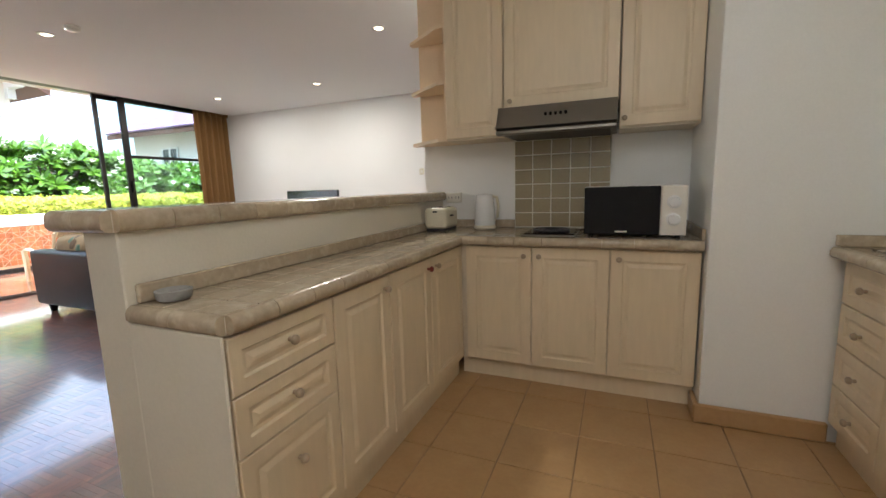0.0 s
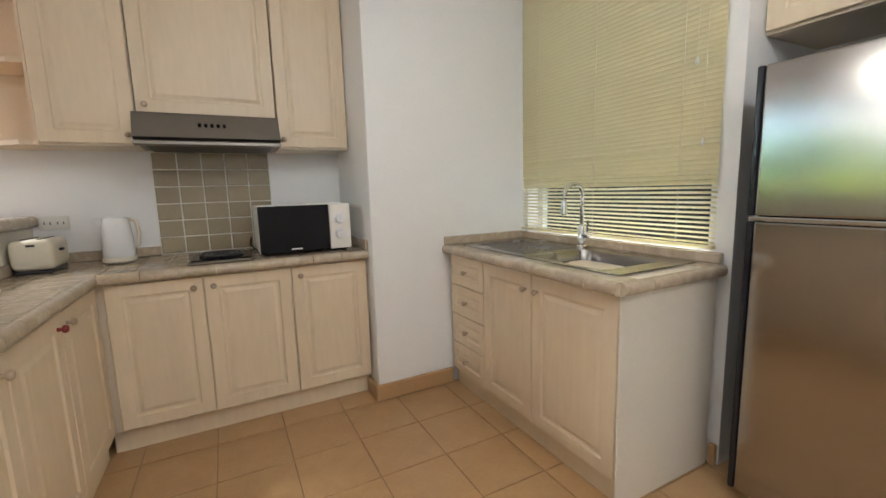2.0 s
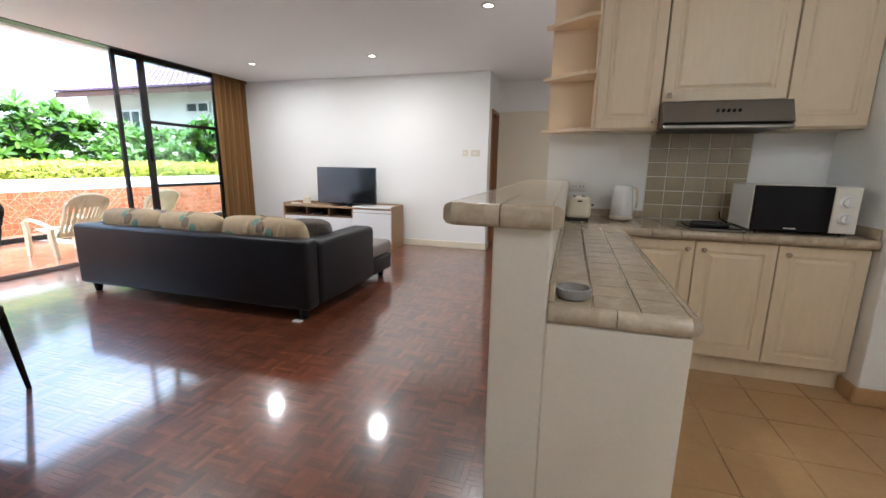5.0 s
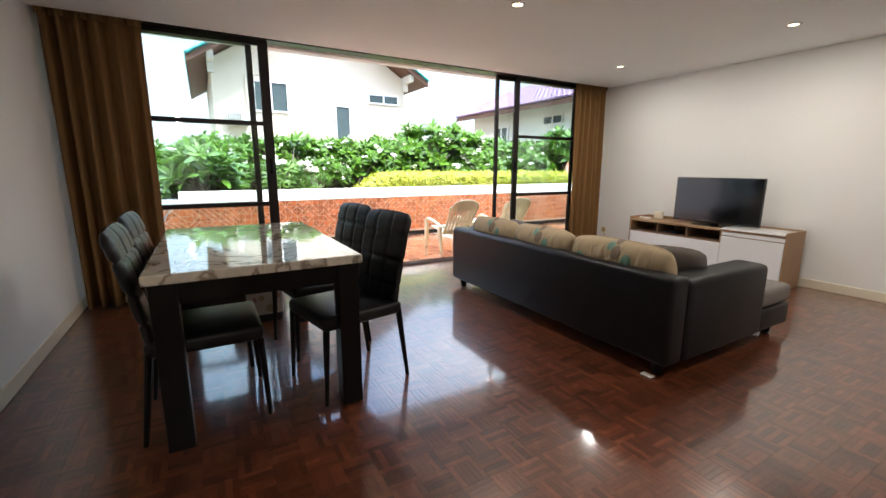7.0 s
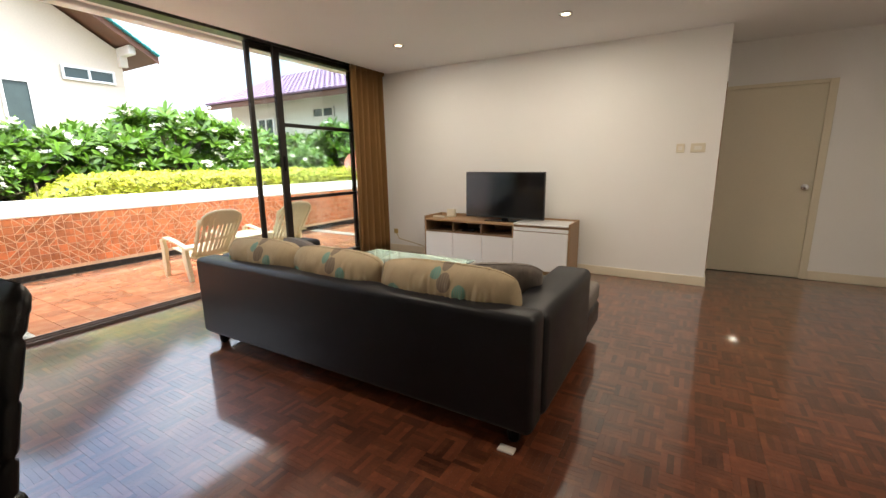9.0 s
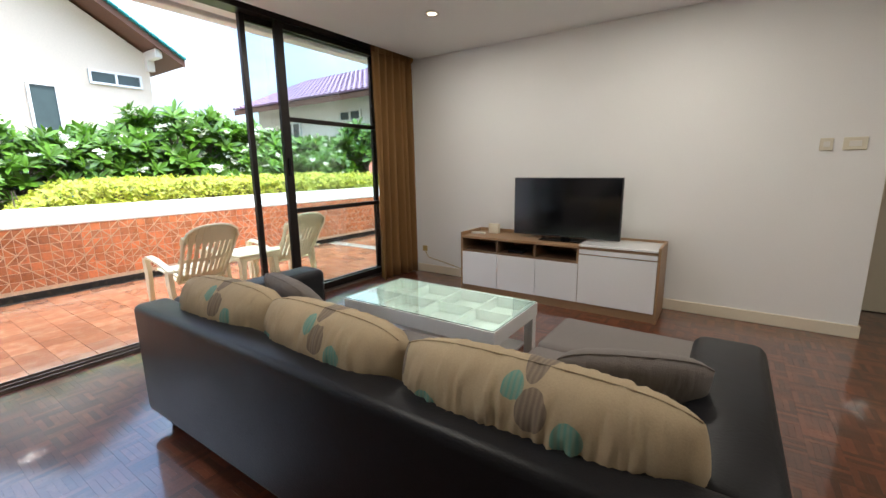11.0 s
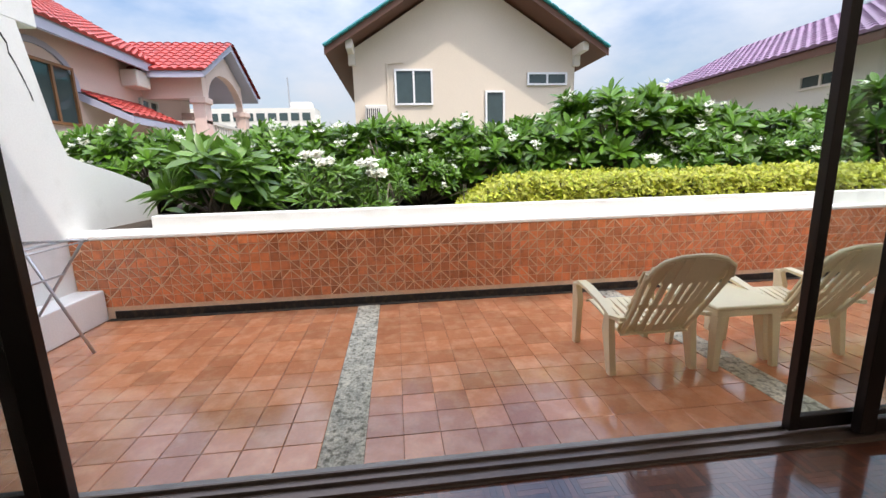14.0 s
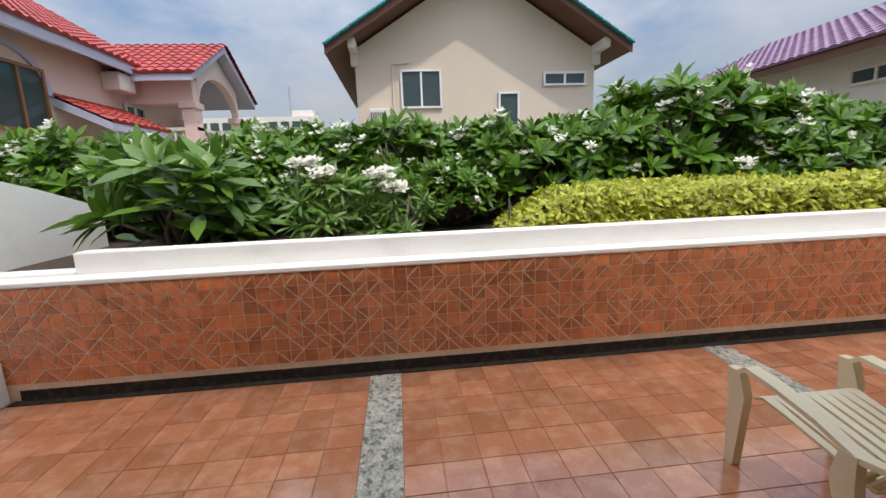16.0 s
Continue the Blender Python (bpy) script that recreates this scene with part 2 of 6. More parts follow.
M_SINK = mat("sink steel", (0.30, 0.285, 0.265), 0.26, metal=1.0, var=0.1, scale=6, fine=90, bump=0.02)
M_HOOD = mat("hood steel", (0.26, 0.24, 0.215), 0.34, metal=1.0, var=0.08, scale=3, fine=60, bump=0.02, stretch=(0.3, 1, 6))
M_CHROME = mat("chrome", (0.75, 0.75, 0.76), 0.08, metal=1.0, var=0.03, bump=0.0)
M_BLIND = mat("yellow blind slat", (0.86, 0.79, 0.54), 0.5, var=0.05, scale=3, bump=0.02, translucent=0.4)
M_CREAMCH = mat("cream garden plastic", (0.80, 0.70, 0.46), 0.38, var=0.08, scale=6, fine=90, bump=0.03)
M_TERTILE = mat("terracotta tile", (0.50, 0.195, 0.090), 0.16, var=0.20, scale=4, fine=55, bump=0.03, rnd=0.42, isl=0.42, coat=0.7, coat_rough=0.12,
                col2=(0.58, 0.27, 0.14), spots=(0.45, 0.65))
M_TERGROUT = mat("terrace joint", (0.40, 0.20, 0.12), 0.7, var=0.3, scale=6, bump=0.1)
M_PARTILE = mat("glazed brick tile", (0.57, 0.205, 0.082), 0.28, var=0.34, scale=7, fine=45, bump=0.12, rnd=0.6, isl=0.6, col2=(0.40, 0.125, 0.052), spots=(0.52, 0.72), coat=0.2)
M_PARGROUT = mat("sandy joint", (0.86, 0.66, 0.48), 0.8, var=0.3, scale=8, bump=0.15)
M_PEBBLE = mat("washed pebble concrete", (0.50, 0.47, 0.37), 0.9, var=1.0, scale=12, fine=75, bump=0.9, col2=(0.20, 0.19, 0.14))
M_GUTTER = mat("mossy gutter", (0.022, 0.017, 0.012), 0.8, var=0.6, scale=9, bump=0.5, col2=(0.06, 0.04, 0.025))
M_RENDER = mat("white exterior render", (0.80, 0.80, 0.77), 0.8, var=0.09, scale=1.4, fine=60, bump=0.15, col2=(0.70, 0.70, 0.66), spots=(0.58, 0.8))
M_CONC = mat("grey concrete", (0.36, 0.35, 0.33), 0.85, var=0.2, scale=5, bump=0.2)
M_STAIN = mat("black water stain", (0.03, 0.03, 0.028), 0.9, var=0.3, bump=0.2)
M_SOIL = mat("soil", (0.06, 0.042, 0.028), 0.95, var=0.5, scale=6, bump=0.6)
M_GROUND = mat("grassy ground", (0.12, 0.13, 0.07), 0.95, var=0.5, scale=0.8, fine=9, bump=0.5, col2=(0.22, 0.20, 0.16))
M_LEAF = mat("frangipani leaf", (0.085, 0.19, 0.014), 0.36, var=0.25, scale=4, fine=50, bump=0.03, isl=0.8, translucent=0.25, spec=0.4)
M_LEAFB = mat("broad leaf", (0.11, 0.22, 0.03), 0.3, var=0.25, scale=5, fine=50, bump=0.03, isl=0.6, translucent=0.25)
M_LEAFY = mat("yellow hedge leaf", (0.52, 0.53, 0.075), 0.5, var=0.25, scale=6, fine=50, bump=0.02, isl=0.7, translucent=0.35, col2=(0.36, 0.44, 0.035))
M_FLOWER = mat("white petal", (0.85, 0.84, 0.74), 0.5, var=0.05, bump=0.0, translucent=0.3)
M_BARK = mat("grey bark", (0.16, 0.13, 0.10), 0.9, var=0.4, scale=12, bump=0.4)
M_BEIGE = mat("beige house render", (0.68, 0.585, 0.47), 0.85, var=0.08, scale=0.6, fine=20, bump=0.1)
M_PINK = mat("pink house render", (0.74, 0.57, 0.50), 0.85, var=0.09, scale=0.6, fine=20, bump=0.1)
M_HWHITE = mat("white house render", (0.70, 0.66, 0.60), 0.85, var=0.08, scale=0.6, fine=20, bump=0.1)
M_RED = mat("red roof tile", (0.38, 0.050, 0.040), 0.5, var=0.2, scale=1.5, fine=25, bump=0.2, isl=0.3)
M_TEAL = mat("teal roof tile", (0.02, 0.22, 0.23), 0.45, var=0.2, scale=1.5, fine=25, bump=0.2, isl=0.3)
M_PURPLE = mat("purple roof tile", (0.23, 0.13, 0.22), 0.5, var=0.2, scale=1.5, fine=25, bump=0.2, isl=0.3)
M_FASCIA = mat("brown timber fascia", (0.13, 0.055, 0.032), 0.6, var=0.25, scale=2, fine=20, bump=0.1)
M_LILAC = mat("lilac trim", (0.45, 0.45, 0.56), 0.7, var=0.08, bump=0.05)
M_HGLASS = mat("dark window glass", (0.05, 0.075, 0.075), 0.06, var=0.2, bump=0.0)
M_BLUE = mat("blue tarpaulin", (0.03, 0.22, 0.50), 0.4, var=0.3, scale=3, bump=0.2)
M_BRASS = mat("brown door wood", (0.26, 0.12, 0.05), 0.4, var=0.2, scale=2, fine=20, bump=0.04, stretch=(6, 6, 0.5))
M_DOOR = mat("cream door paint", (0.74, 0.67, 0.52), 0.45, var=0.05, scale=2, bump=0.02)
M_LABELY = mat("yellow label", (0.74, 0.58, 0.12), 0.5, var=0.05, bump=0.0)
M_LABELG = mat("green label", (0.16, 0.42, 0.30), 0.5, var=0.05, bump=0.0)
M_LABELR = mat("red label", (0.60, 0.07, 0.04), 0.5, var=0.05, bump=0.0)
# shade outside the window put into the colour, for the wall behind the blind
M_BACKDROP = mat("near-black backdrop", (0.022, 0.015, 0.010), 0.7, var=0.3, scale=3, fine=30, bump=0.1, stretch=(1, 1, 0.2))
M_SILL = mat("weathered bronze sill", (0.17, 0.13, 0.11), 0.35, metal=0.4, var=0.2, scale=6, fine=60, bump=0.03)
M_DISH = mat("salmon dish paint", (0.62, 0.22, 0.16), 0.5, var=0.1, bump=0.03)
M_GREENPL = mat("green plastic", (0.02, 0.30, 0.07), 0.4, var=0.2, bump=0.05)
M_LAMP = mat("warm lamp glow", (1.0, 0.78, 0.50), 0.5, var=0.0, bump=0.0, emit=1.5)
M_TVSCR = mat("television screen", (0.004, 0.004, 0.005), 0.12, var=0.1, bump=0.0, spec=0.8)
M_CABLE = mat("yellow cable", (0.45, 0.33, 0.12), 0.5, bump=0.0)
M_ALU = mat("aluminium tube", (0.55, 0.55, 0.56), 0.4, metal=0.8, var=0.1, bump=0.02)

# ---- building helpers ----
BASE = {}


def thing(name, base, label, category, group="", local=False):
    """An Empty at the thing's base. Parts are given in world places, or, when local, in places from the base."""
    ob = tagged(new(name), label, category, group)
    ob.empty_display_size = 0.1
    ob.location = base
    BASE[ob.name] = Vector((0, 0, 0)) if local else Vector(base)
    return ob


class Shape:
    def __init__(self):
        self.bm = bmesh.new()

    def box(self, x0, x1, y0, y1, z0, z1, bev=0.0, seg=1, m=None):
        r = bmesh.ops.create_cube(self.bm, size=1.0)["verts"]
        for v in r:
            v.co = Vector(((x0 + x1) / 2 + v.co.x * abs(x1 - x0), (y0 + y1) / 2 + v.co.y * abs(y1 - y0), (z0 + z1) / 2 + v.co.z * abs(z1 - z0)))
        if m is not None:
            for v in r:
                v.co = m @ v.co
        if bev:
            es = list({e for v in r for e in v.link_edges})
            bmesh.ops.bevel(self.bm, geom=es, offset=bev, segments=seg, profile=0.5, affect="EDGES")
        return self

    def loft(self, rings, cap0=True, cap1=True, closed=True):
        vs = [[self.bm.verts.new(p) for p in r] for r in rings]
        n = len(rings[0])
        for a, b in zip(vs, vs[1:]):
            for i in range(n if closed else n - 1):
                j = (i + 1) % n
                self.bm.faces.new((a[i], a[j], b[j], b[i]))
        if closed and cap0:
            self.bm.faces.new(vs[0][::-1])
        if closed and cap1:
            self.bm.faces.new(vs[-1])
        return self

    def tube(self, pts, r, seg=8):
        pts = [Vector(p) for p in pts]
        rs = r if isinstance(r, (list, tuple)) else [r] * len(pts)
        rings = []
        for i, p in enumerate(pts):
            d = (pts[min(i + 1, len(pts) - 1)] - pts[max(i - 1, 0)]).normalized()
            side = d.cross(Vector((0, 0, 1)) if abs(d.z) < 0.95 else Vector((1, 0, 0))).normalized()
            up = side.cross(d)
            rings.append([p + (side * math.cos(2 * math.pi * k / seg) + up * math.sin(2 * math.pi * k / seg)) * rs[i] for k in range(seg)])
        return self.loft(rings)

    def lathe(self, o, axis, prof, seg=20):
        """prof: rows of (radius, distance along the axis)."""
        o, a = Vector(o), Vector(axis).normalized()
        side = a.cross(Vector((0, 0, 1)) if abs(a.z) < 0.9 else Vector((1, 0, 0))).normalized()
        up = a.cross(side)
        rings = [[o + a * h + (side * math.cos(2 * math.pi * k / seg) + up * math.sin(2 * math.pi * k / seg)) * max(r, 0.0004) for k in range(seg)] for r, h in prof]
        return self.loft(rings)

    def prism(self, pts, d):
        """A flat outline pushed along the vector d."""
        d = Vector(d)
        return self.loft([[Vector(p) for p in pts], [Vector(p) + d for p in pts]])

    def panel(self, o, u, v, n, w, h, th=0.02, frame_w=0.055):
        """A raised-panel front."""
        o, u, v, n = Vector(o), Vector(u), Vector(v), Vector(n)
        f = min(frame_w, w * 0.25, h * 0.25)
        rows = [(0, 0), (0, th - 0.003), (0.003, th), (f, th), (f + 0.006, th - 0.007), (f + 0.016, th - 0.008), (f + 0.034, th - 0.001), (f + 0.038, th - 0.001)]
        rings = [[o + u * a + v * b + n * q for a, b in ((i, i), (w - i, i), (w - i, h - i), (i, h - i))] for i, q in rows]
        return self.loft(rings)

    def obj(self, name, material, parent=None, smooth=False, label="", kind="", category="", sub=0):
        bmesh.ops.recalc_face_normals(self.bm, faces=self.bm.faces)
        if parent is not None:
            top = parent
            while top.parent is not None:
                top = top.parent
            off = BASE.get(top.name)
            if off is not None and off.length > 0:
                bmesh.ops.translate(self.bm, verts=self.bm.verts, vec=-off)
        me = bpy.data.meshes.new(name)
        self.bm.to_mesh(me)
        self.bm.free()
        me.materials.append(material)
        if smooth:
            me.shade_smooth()
            if smooth is not True:
                me.set_sharp_from_angle(angle=radians(smooth))
        ob = tagged(new(name, me), label, category, "", kind)
        if parent is not None:
            ob.parent = parent
        if sub:
            md = ob.modifiers.new("round", "SUBSURF")
            md.levels = md.render_levels = sub
        return ob


def knob(parent, o, n, material=None, r=0.015):
    Shape().lathe(o, n, [(r * 0.5, 0), (r * 0.45, 0.012), (r * 0.95, 0.017), (r, 0.024), (r * 0.7, 0.031), (0.001, 0.033)], 12).obj("knob", material or M_KNOB, parent, smooth=50)


def block_mesh(name, sx, sy, sz, material, ch=0.002, axis="z"):
    """A tile or block with its top edges eased; its middle is the origin of its back."""
    v, f = block_data(0, 0, 0, sx, sy, sz, ch, axis, 0)
    me = bpy.data.meshes.new(name)
    me.from_pydata(v, [], f)
    me.materials.append(material)
    return me


def block_data(cx, cy, cz, sx, sy, sz, ch, axis, start):
    a, b, out = sx / 2, sy / 2, []
    for x, y, z in ((-a, -b, 0), (a, -b, 0), (a, b, 0), (-a, b, 0), (-a, -b, sz - ch), (a, -b, sz - ch), (a, b, sz - ch), (-a, b, sz - ch),
                    (-a + ch, -b + ch, sz), (a - ch, -b + ch, sz), (a - ch, b - ch, sz), (-a + ch, b - ch, sz)):
        if axis == "x":
            x, y, z = z, x, y
        elif axis == "-y":
            x, y, z = x, -z, y
        out.append((cx + x, cy + y, cz + z))
    f = [(0, 1, 5, 4), (1, 2, 6, 5), (2, 3, 7, 6), (3, 0, 4, 7), (4, 5, 9, 8), (5, 6, 10, 9), (6, 7, 11, 10), (7, 4, 8, 11), (8, 9, 10, 11)]
    return out, [tuple(i + start for i in q) for q in f]


def many(name, verts, faces, material, parent=None, kind="stuff", smooth=False, label=""):
    me = bpy.data.meshes.new(name)
    me.from_pydata(verts, [], faces)
    me.materials.append(material)
    if smooth:
        me.shade_smooth()
    ob = tagged(new(name, me), label, "", "", kind)
    if parent is not None:
        ob.parent = parent
    return ob


def piece(name, me, place, parent, rz=0.0):
    ob = new(name, me)
    ob.parent = parent
    top = parent
    while top.parent is not None:
        top = top.parent
    ob.location = Vector(place) - BASE.get(top.name, Vector((0, 0, 0)))
    ob.rotation_euler = (0, 0, rz)
    return ob


def structure(name, label, build, material):
    s = Shape()
    build(s)
    return tagged(s.obj(name, material), label, kind="structure")


X, Y, Z = Vector((1, 0, 0)), Vector((0, 1, 0)), Vector((0, 0, 1))

# ---- the rooms ----
CEIL = 2.58
floor = structure("floor", "dark glossy mahogany mosaic parquet floor", lambda s: s.box(-6.44, -0.82, -0.6, 7.2, -0.2, -0.005).box(-0.82, -0.06, 3.6, 7.2, -0.2, -0.005), M_PGROUT)
kitchen_floor = structure("kitchen_floor", "ochre ceramic tile kitchen floor", lambda s: s.box(-0.82, 1.95, -0.6, 3.5, -0.2, -0.005).box(1.95, 2.5, 0.5, 1.6, -0.2, -0.005), M_KGROUT)
structure("ceiling", "plain white painted ceiling", lambda s: s.box(-6.1, 2.7, -0.75, 7.3, CEIL, CEIL + 0.2), M_CEIL)
structure("ceiling_recess", "white curtain recess above the glass doors", lambda s: s.box(-6.6, -6.1, -0.75, 6.45, 2.75, 2.95), M_CEIL)
structure("wall_north", "plain white wall behind the television", lambda s: s.box(-6.6, -1.98, 6.3, 6.45, -0.2, 2.75), M_WALL)


def hall_left(s):
    s.box(-2.13, -1.98, 6.45, 6.52, 0, CEIL)
    s.box(-2.13, -1.98, 6.52, 7.06, 2.06, CEIL)
    s.box(-2.13, -1.98, 7.06, 7.15, 0, CEIL)
    s.box(-3.3, -3.2, 6.45, 7.3, 0, CEIL)
    s.box(-3.2, -2.13, 7.15, 7.3, 0, CEIL)


structure("wall_hall", "white hall wall with a doorway", hall_left, M_WALL)
structure("wall_hall_end", "white wall around the cream hall door", lambda s: s.box(-2.0, 0.0, 7.2, 7.35, -0.2, CEIL).box(-0.99, 0.0, 7.14, 7.2, 0, CEIL).box(-2.0, -0.99, 7.14, 7.2, 2.12, CEIL), M_WALL)
structure("wall_kitchen_back", "white kitchen back wall", lambda s: s.box(-0.97, 0.8, 3.5, 3.65, -0.2, CEIL), M_WALL)
structure("wall_hall_right", "white hall side wall", lambda s: s.box(-0.12, 0.0, 3.65, 7.14, 0, CEIL), M_WALL)
structure("wall_pillar", "white boxed pillar between the counters", lambda s: s.box(0.8, 2.05, 2.83, 3.65, -0.2, CEIL, 0.004), M_WALL)


def window_wall(s):
    s.box(1.9, 2.05, 1.5, 2.83, -0.2, 0.90)
    s.box(1.9, 2.05, 1.5, 2.83, 2.5, CEIL)
    s.box(1.9, 2.05, 1.5, 1.60, 0.9, 2.5)
    s.box(1.9, 2.05, 2.80, 2.83, 0.9, 2.5)


structure("wall_east", "white kitchen wall with the blind window", window_wall, M_WALL)
structure("wall_niche", "white fridge niche walls", lambda s: s.box(2.45, 2.6, 0.5, 1.65, -0.2, CEIL).box(2.05, 2.45, 1.5, 1.65, -0.2, CEIL).box(1.68, 2.45, 0.5, 0.65, -0.2, CEIL), M_WALL)
structure("wall_east_end", "white wall beside the fridge niche", lambda s: s.box(1.68, 1.83, -0.6, 0.5, -0.2, CEIL), M_WALL)
# added wall: cuts the daylight so gaps between the lower slats look dark
structure("wall_yard", "near-black wall added outside the kitchen window to darken the blind's gaps", lambda s: s.box(2.8, 3.0, -3, 8, -0.6, 2.3), M_BACKDROP)
structure("wall_south", "plain white wall", lambda s: s.box(-6.6, 1.83, -0.75, -0.6, -0.2, 2.75), M_WALL)
structure("baseboard", "cream painted skirting board", lambda s: s.box(-6.4, -1.966, 6.286, 6.3, 0, 0.10, 0.004).box(-1.98, -1.966, 6.3, 6.5, 0, 0.10, 0.004)
          .box(-6.4, -0.9, -0.6, -0.586, 0, 0.10, 0.004).box(-0.99, -0.13, 7.126, 7.14, 0, 0.10, 0.004), M_BASE)
structure("kitchen_baseboard", "ochre tile skirting along kitchen walls", lambda s: s.box(0.775, 1.30, 2.805, 2.829, 0, 0.095, 0.006).box(0.775, 0.799, 2.829, 2.97, 0, 0.095, 0.006)
          .box(1.875, 1.899, 1.505, 1.535, 0, 0.095, 0.004).box(1.66, 1.679, -0.6, 0.64, 0, 0.095, 0.004), M_KTILE)
structure("floor_threshold", "narrow strip between parquet and tiles", lambda s: s.box(-0.835, -0.805, -0.6, 1.24, -0.005, 0.004), M_PGROUT)

# hall doors
d = thing("hall_door", (-1.5, 7.17, 0), "closed cream painted flush door at the hall's end", "door")
Shape().box(-1.97, -1.06, 7.15, 7.19, 0.005, 2.08, 0.003).obj("leaf", M_DOOR, d)
Shape().box(-2.0, -1.97, 7.13, 7.2, 0, 2.12, 0.003).box(-1.06, -0.99, 7.13, 7.2, 0, 2.12, 0.003).box(-1.97, -1.06, 7.13, 7.2, 2.08, 2.12, 0.003).obj("frame", M_DOOR, d)
Shape().lathe((-1.13, 7.15, 1.02), -Y, [(0.03, 0), (0.03, 0.006), (0.012, 0.01), (0.012, 0.035), (0.027, 0.045), (0.027, 0.065), (0.001, 0.07)], 16).obj("handle", M_CHROME, d, smooth=50)
d = thing("side_door", (-2.05, 6.8, 0), "brown wooden door in the hall's side wall", "door")
Shape().box(-2.10, -2.06, 6.57, 7.04, 0.005, 2.03, 0.003).obj("leaf", M_BRASS, d)
Shape().box(-2.12, -1.965, 6.5, 6.55, 0, 2.09, 0.003).box(-2.12, -1.965, 7.04, 7.09, 0, 2.09, 0.003).box(-2.12, -1.965, 6.55, 7.04, 2.04, 2.09, 0.003).obj("frame", M_BRASS, d)

# sliding glass doors
structure("door_sill", "weathered bronze sliding door sill", lambda s: s.box(-6.54, -6.38, -0.6, 6.3, -0.02, 0.006).box(-6.47, -6.46, -0.6, 6.3, 0.006, 0.022).box(-6.40, -6.39, -0.6, 6.3, 0.006, 0.022)
          .box(-6.53, -6.52, -0.6, 6.3, 0.006, 0.022), M_SILL)
structure("door_track", "dark bronze sliding door head track", lambda s: s.box(-6.54, -6.38, -0.6, 6.3, 2.64, 2.75), M_FRAME)
structure("lintel", "white beam over the glass doors", lambda s: s.box(-6.6, -6.385, -0.6, 6.3, 2.75, 3.0), M_RENDER)


def glass_door(x, y0, y1, bars, label, wide0=0.06, wide1=0.06):
    d = thing("sliding_door", (x, (y0 + y1) / 2, 0.03), label, "door", "sliding glass doors")
    s = Shape()
    s.box(x - 0.022, x + 0.022, y0, y0 + wide0, 0.03, 2.64, 0.003).box(x - 0.022, x + 0.022, y1 - wide1, y1, 0.03, 2.64, 0.003)
    s.box(x - 0.02, x + 0.02, y0 + wide0, y1 - wide1, 0.03, 0.10, 0.003).box(x - 0.02, x + 0.02, y0 + wide0, y1 - wide1, 2.58, 2.64, 0.003)
    for b in bars:
        s.box(x - 0.018, x + 0.018, y0 + wide0, y1 - wide1, b - 0.022, b + 0.022, 0.003)
    s.obj("frame", M_FRAME, d)
    zs = [0.10] + [v for b in bars for v in (b - 0.022, b + 0.022)] + [2.58]
    for i in range(0, len(zs), 2):
        p = Shape().box(x - 0.003, x + 0.003, y0 + wide0, y1 - wide1, zs[i], zs[i + 1]).obj("pane", M_GLASS, d)
        p.visible_shadow = False
    return d


dr = glass_door(-6.42, 4.61, 6.28, (0.91, 1.785), "dark bronze sliding glass door slid open", 0.085)
Shape().box(-6.398, -6.385, 4.63, 4.66, 1.25, 1.42, 0.004).obj("handle", M_BLACK, dr)
glass_door(-6.49, 4.315, 5.95, (), "dark bronze outer sliding glass door slid open", 0.05)
dl = glass_door(-6.42, -0.58, 1.215, (0.91, 1.785), "dark bronze sliding glass door slid open", 0.06, 0.10)
Shape().box(-6.398, -6.385, 1.155, 1.185, 1.25, 1.42, 0.004).obj("handle", M_BLACK, dl)
glass_door(-6.49, -0.55, 1.06, (0.91, 1.785), "dark bronze outer sliding glass door slid open", 0.05)


def curtain(y0, y1, x, seed):
    c = thing("curtain", (x, (y0 + y1) / 2, 0.02), "ochre brown pleated floor-length curtain beside the glass door", "curtain", "curtains at the glass doors")
    rows, n = [], 150
    rg = random.Random(seed)
    ph = [rg.uniform(0, 6) for _ in range(4)]
    for k in range(15):
        z = 0.02 + 2.60 * k / 14
        lo = 1 - k / 14
        r = []
        for i in range(n + 1):
            u = i / n
            y = y0 + (y1 - y0) * u + 0.02 * lo * math.sin(9 * u + ph[0])
            amp = 0.040 + 0.022 * lo + 0.012 * math.sin(5 * u + ph[2])
            w = math.sin(2 * math.pi * (5.5 * u + 0.35 * math.sin(4 * u + ph[1]) + 0.16 * lo * math.sin(7 * u + ph[0]))) + 0.35 * math.sin(2 * math.pi * 11 * u + ph[2]) * (1 - 0.6 * lo)
            r.append((x + amp * w + 0.02 * lo * math.sin(4 * u + ph[3]), y, z))
        rows.append(r)
    s = Shape().loft(rows, closed=False)
    o = s.obj("fabric", M_CURT, c, smooth=True)
    md = o.modifiers.new("thick", "SOLIDIFY")
    md.thickness = 0.004
    head = []
    for z in (2.535, 2.55, 2.60, 2.645):
        head.append([(x + 0.012 + (0.05 if z > 2.54 else 0.042) * math.sin(2 * math.pi * 5.5 * i / n + 0.4) * (0.7 + 0.3 * math.sin(i * 0.9)) + 0.012, y0 + (y1 - y0) * i / n, z) for i in range(n + 1)])
    h = Shape().loft(head, closed=False).obj("heading", M_CURT, c, smooth=True)
    h.modifiers.new("thick", "SOLIDIFY").thickness = 0.006


curtain(5.60, 6.27, -6.17, 3)
curtain(-0.57, 0.13, -6.17, 8)
t = thing("curtain_rail", (-6.17, 2.9, 2.66), "thin dark curtain track under the ceiling recess", "rail")
Shape().box(-6.19, -6.15, -0.58, 6.28, 2.648, 2.672, 0.002).obj("rail", M_FRAME, t)
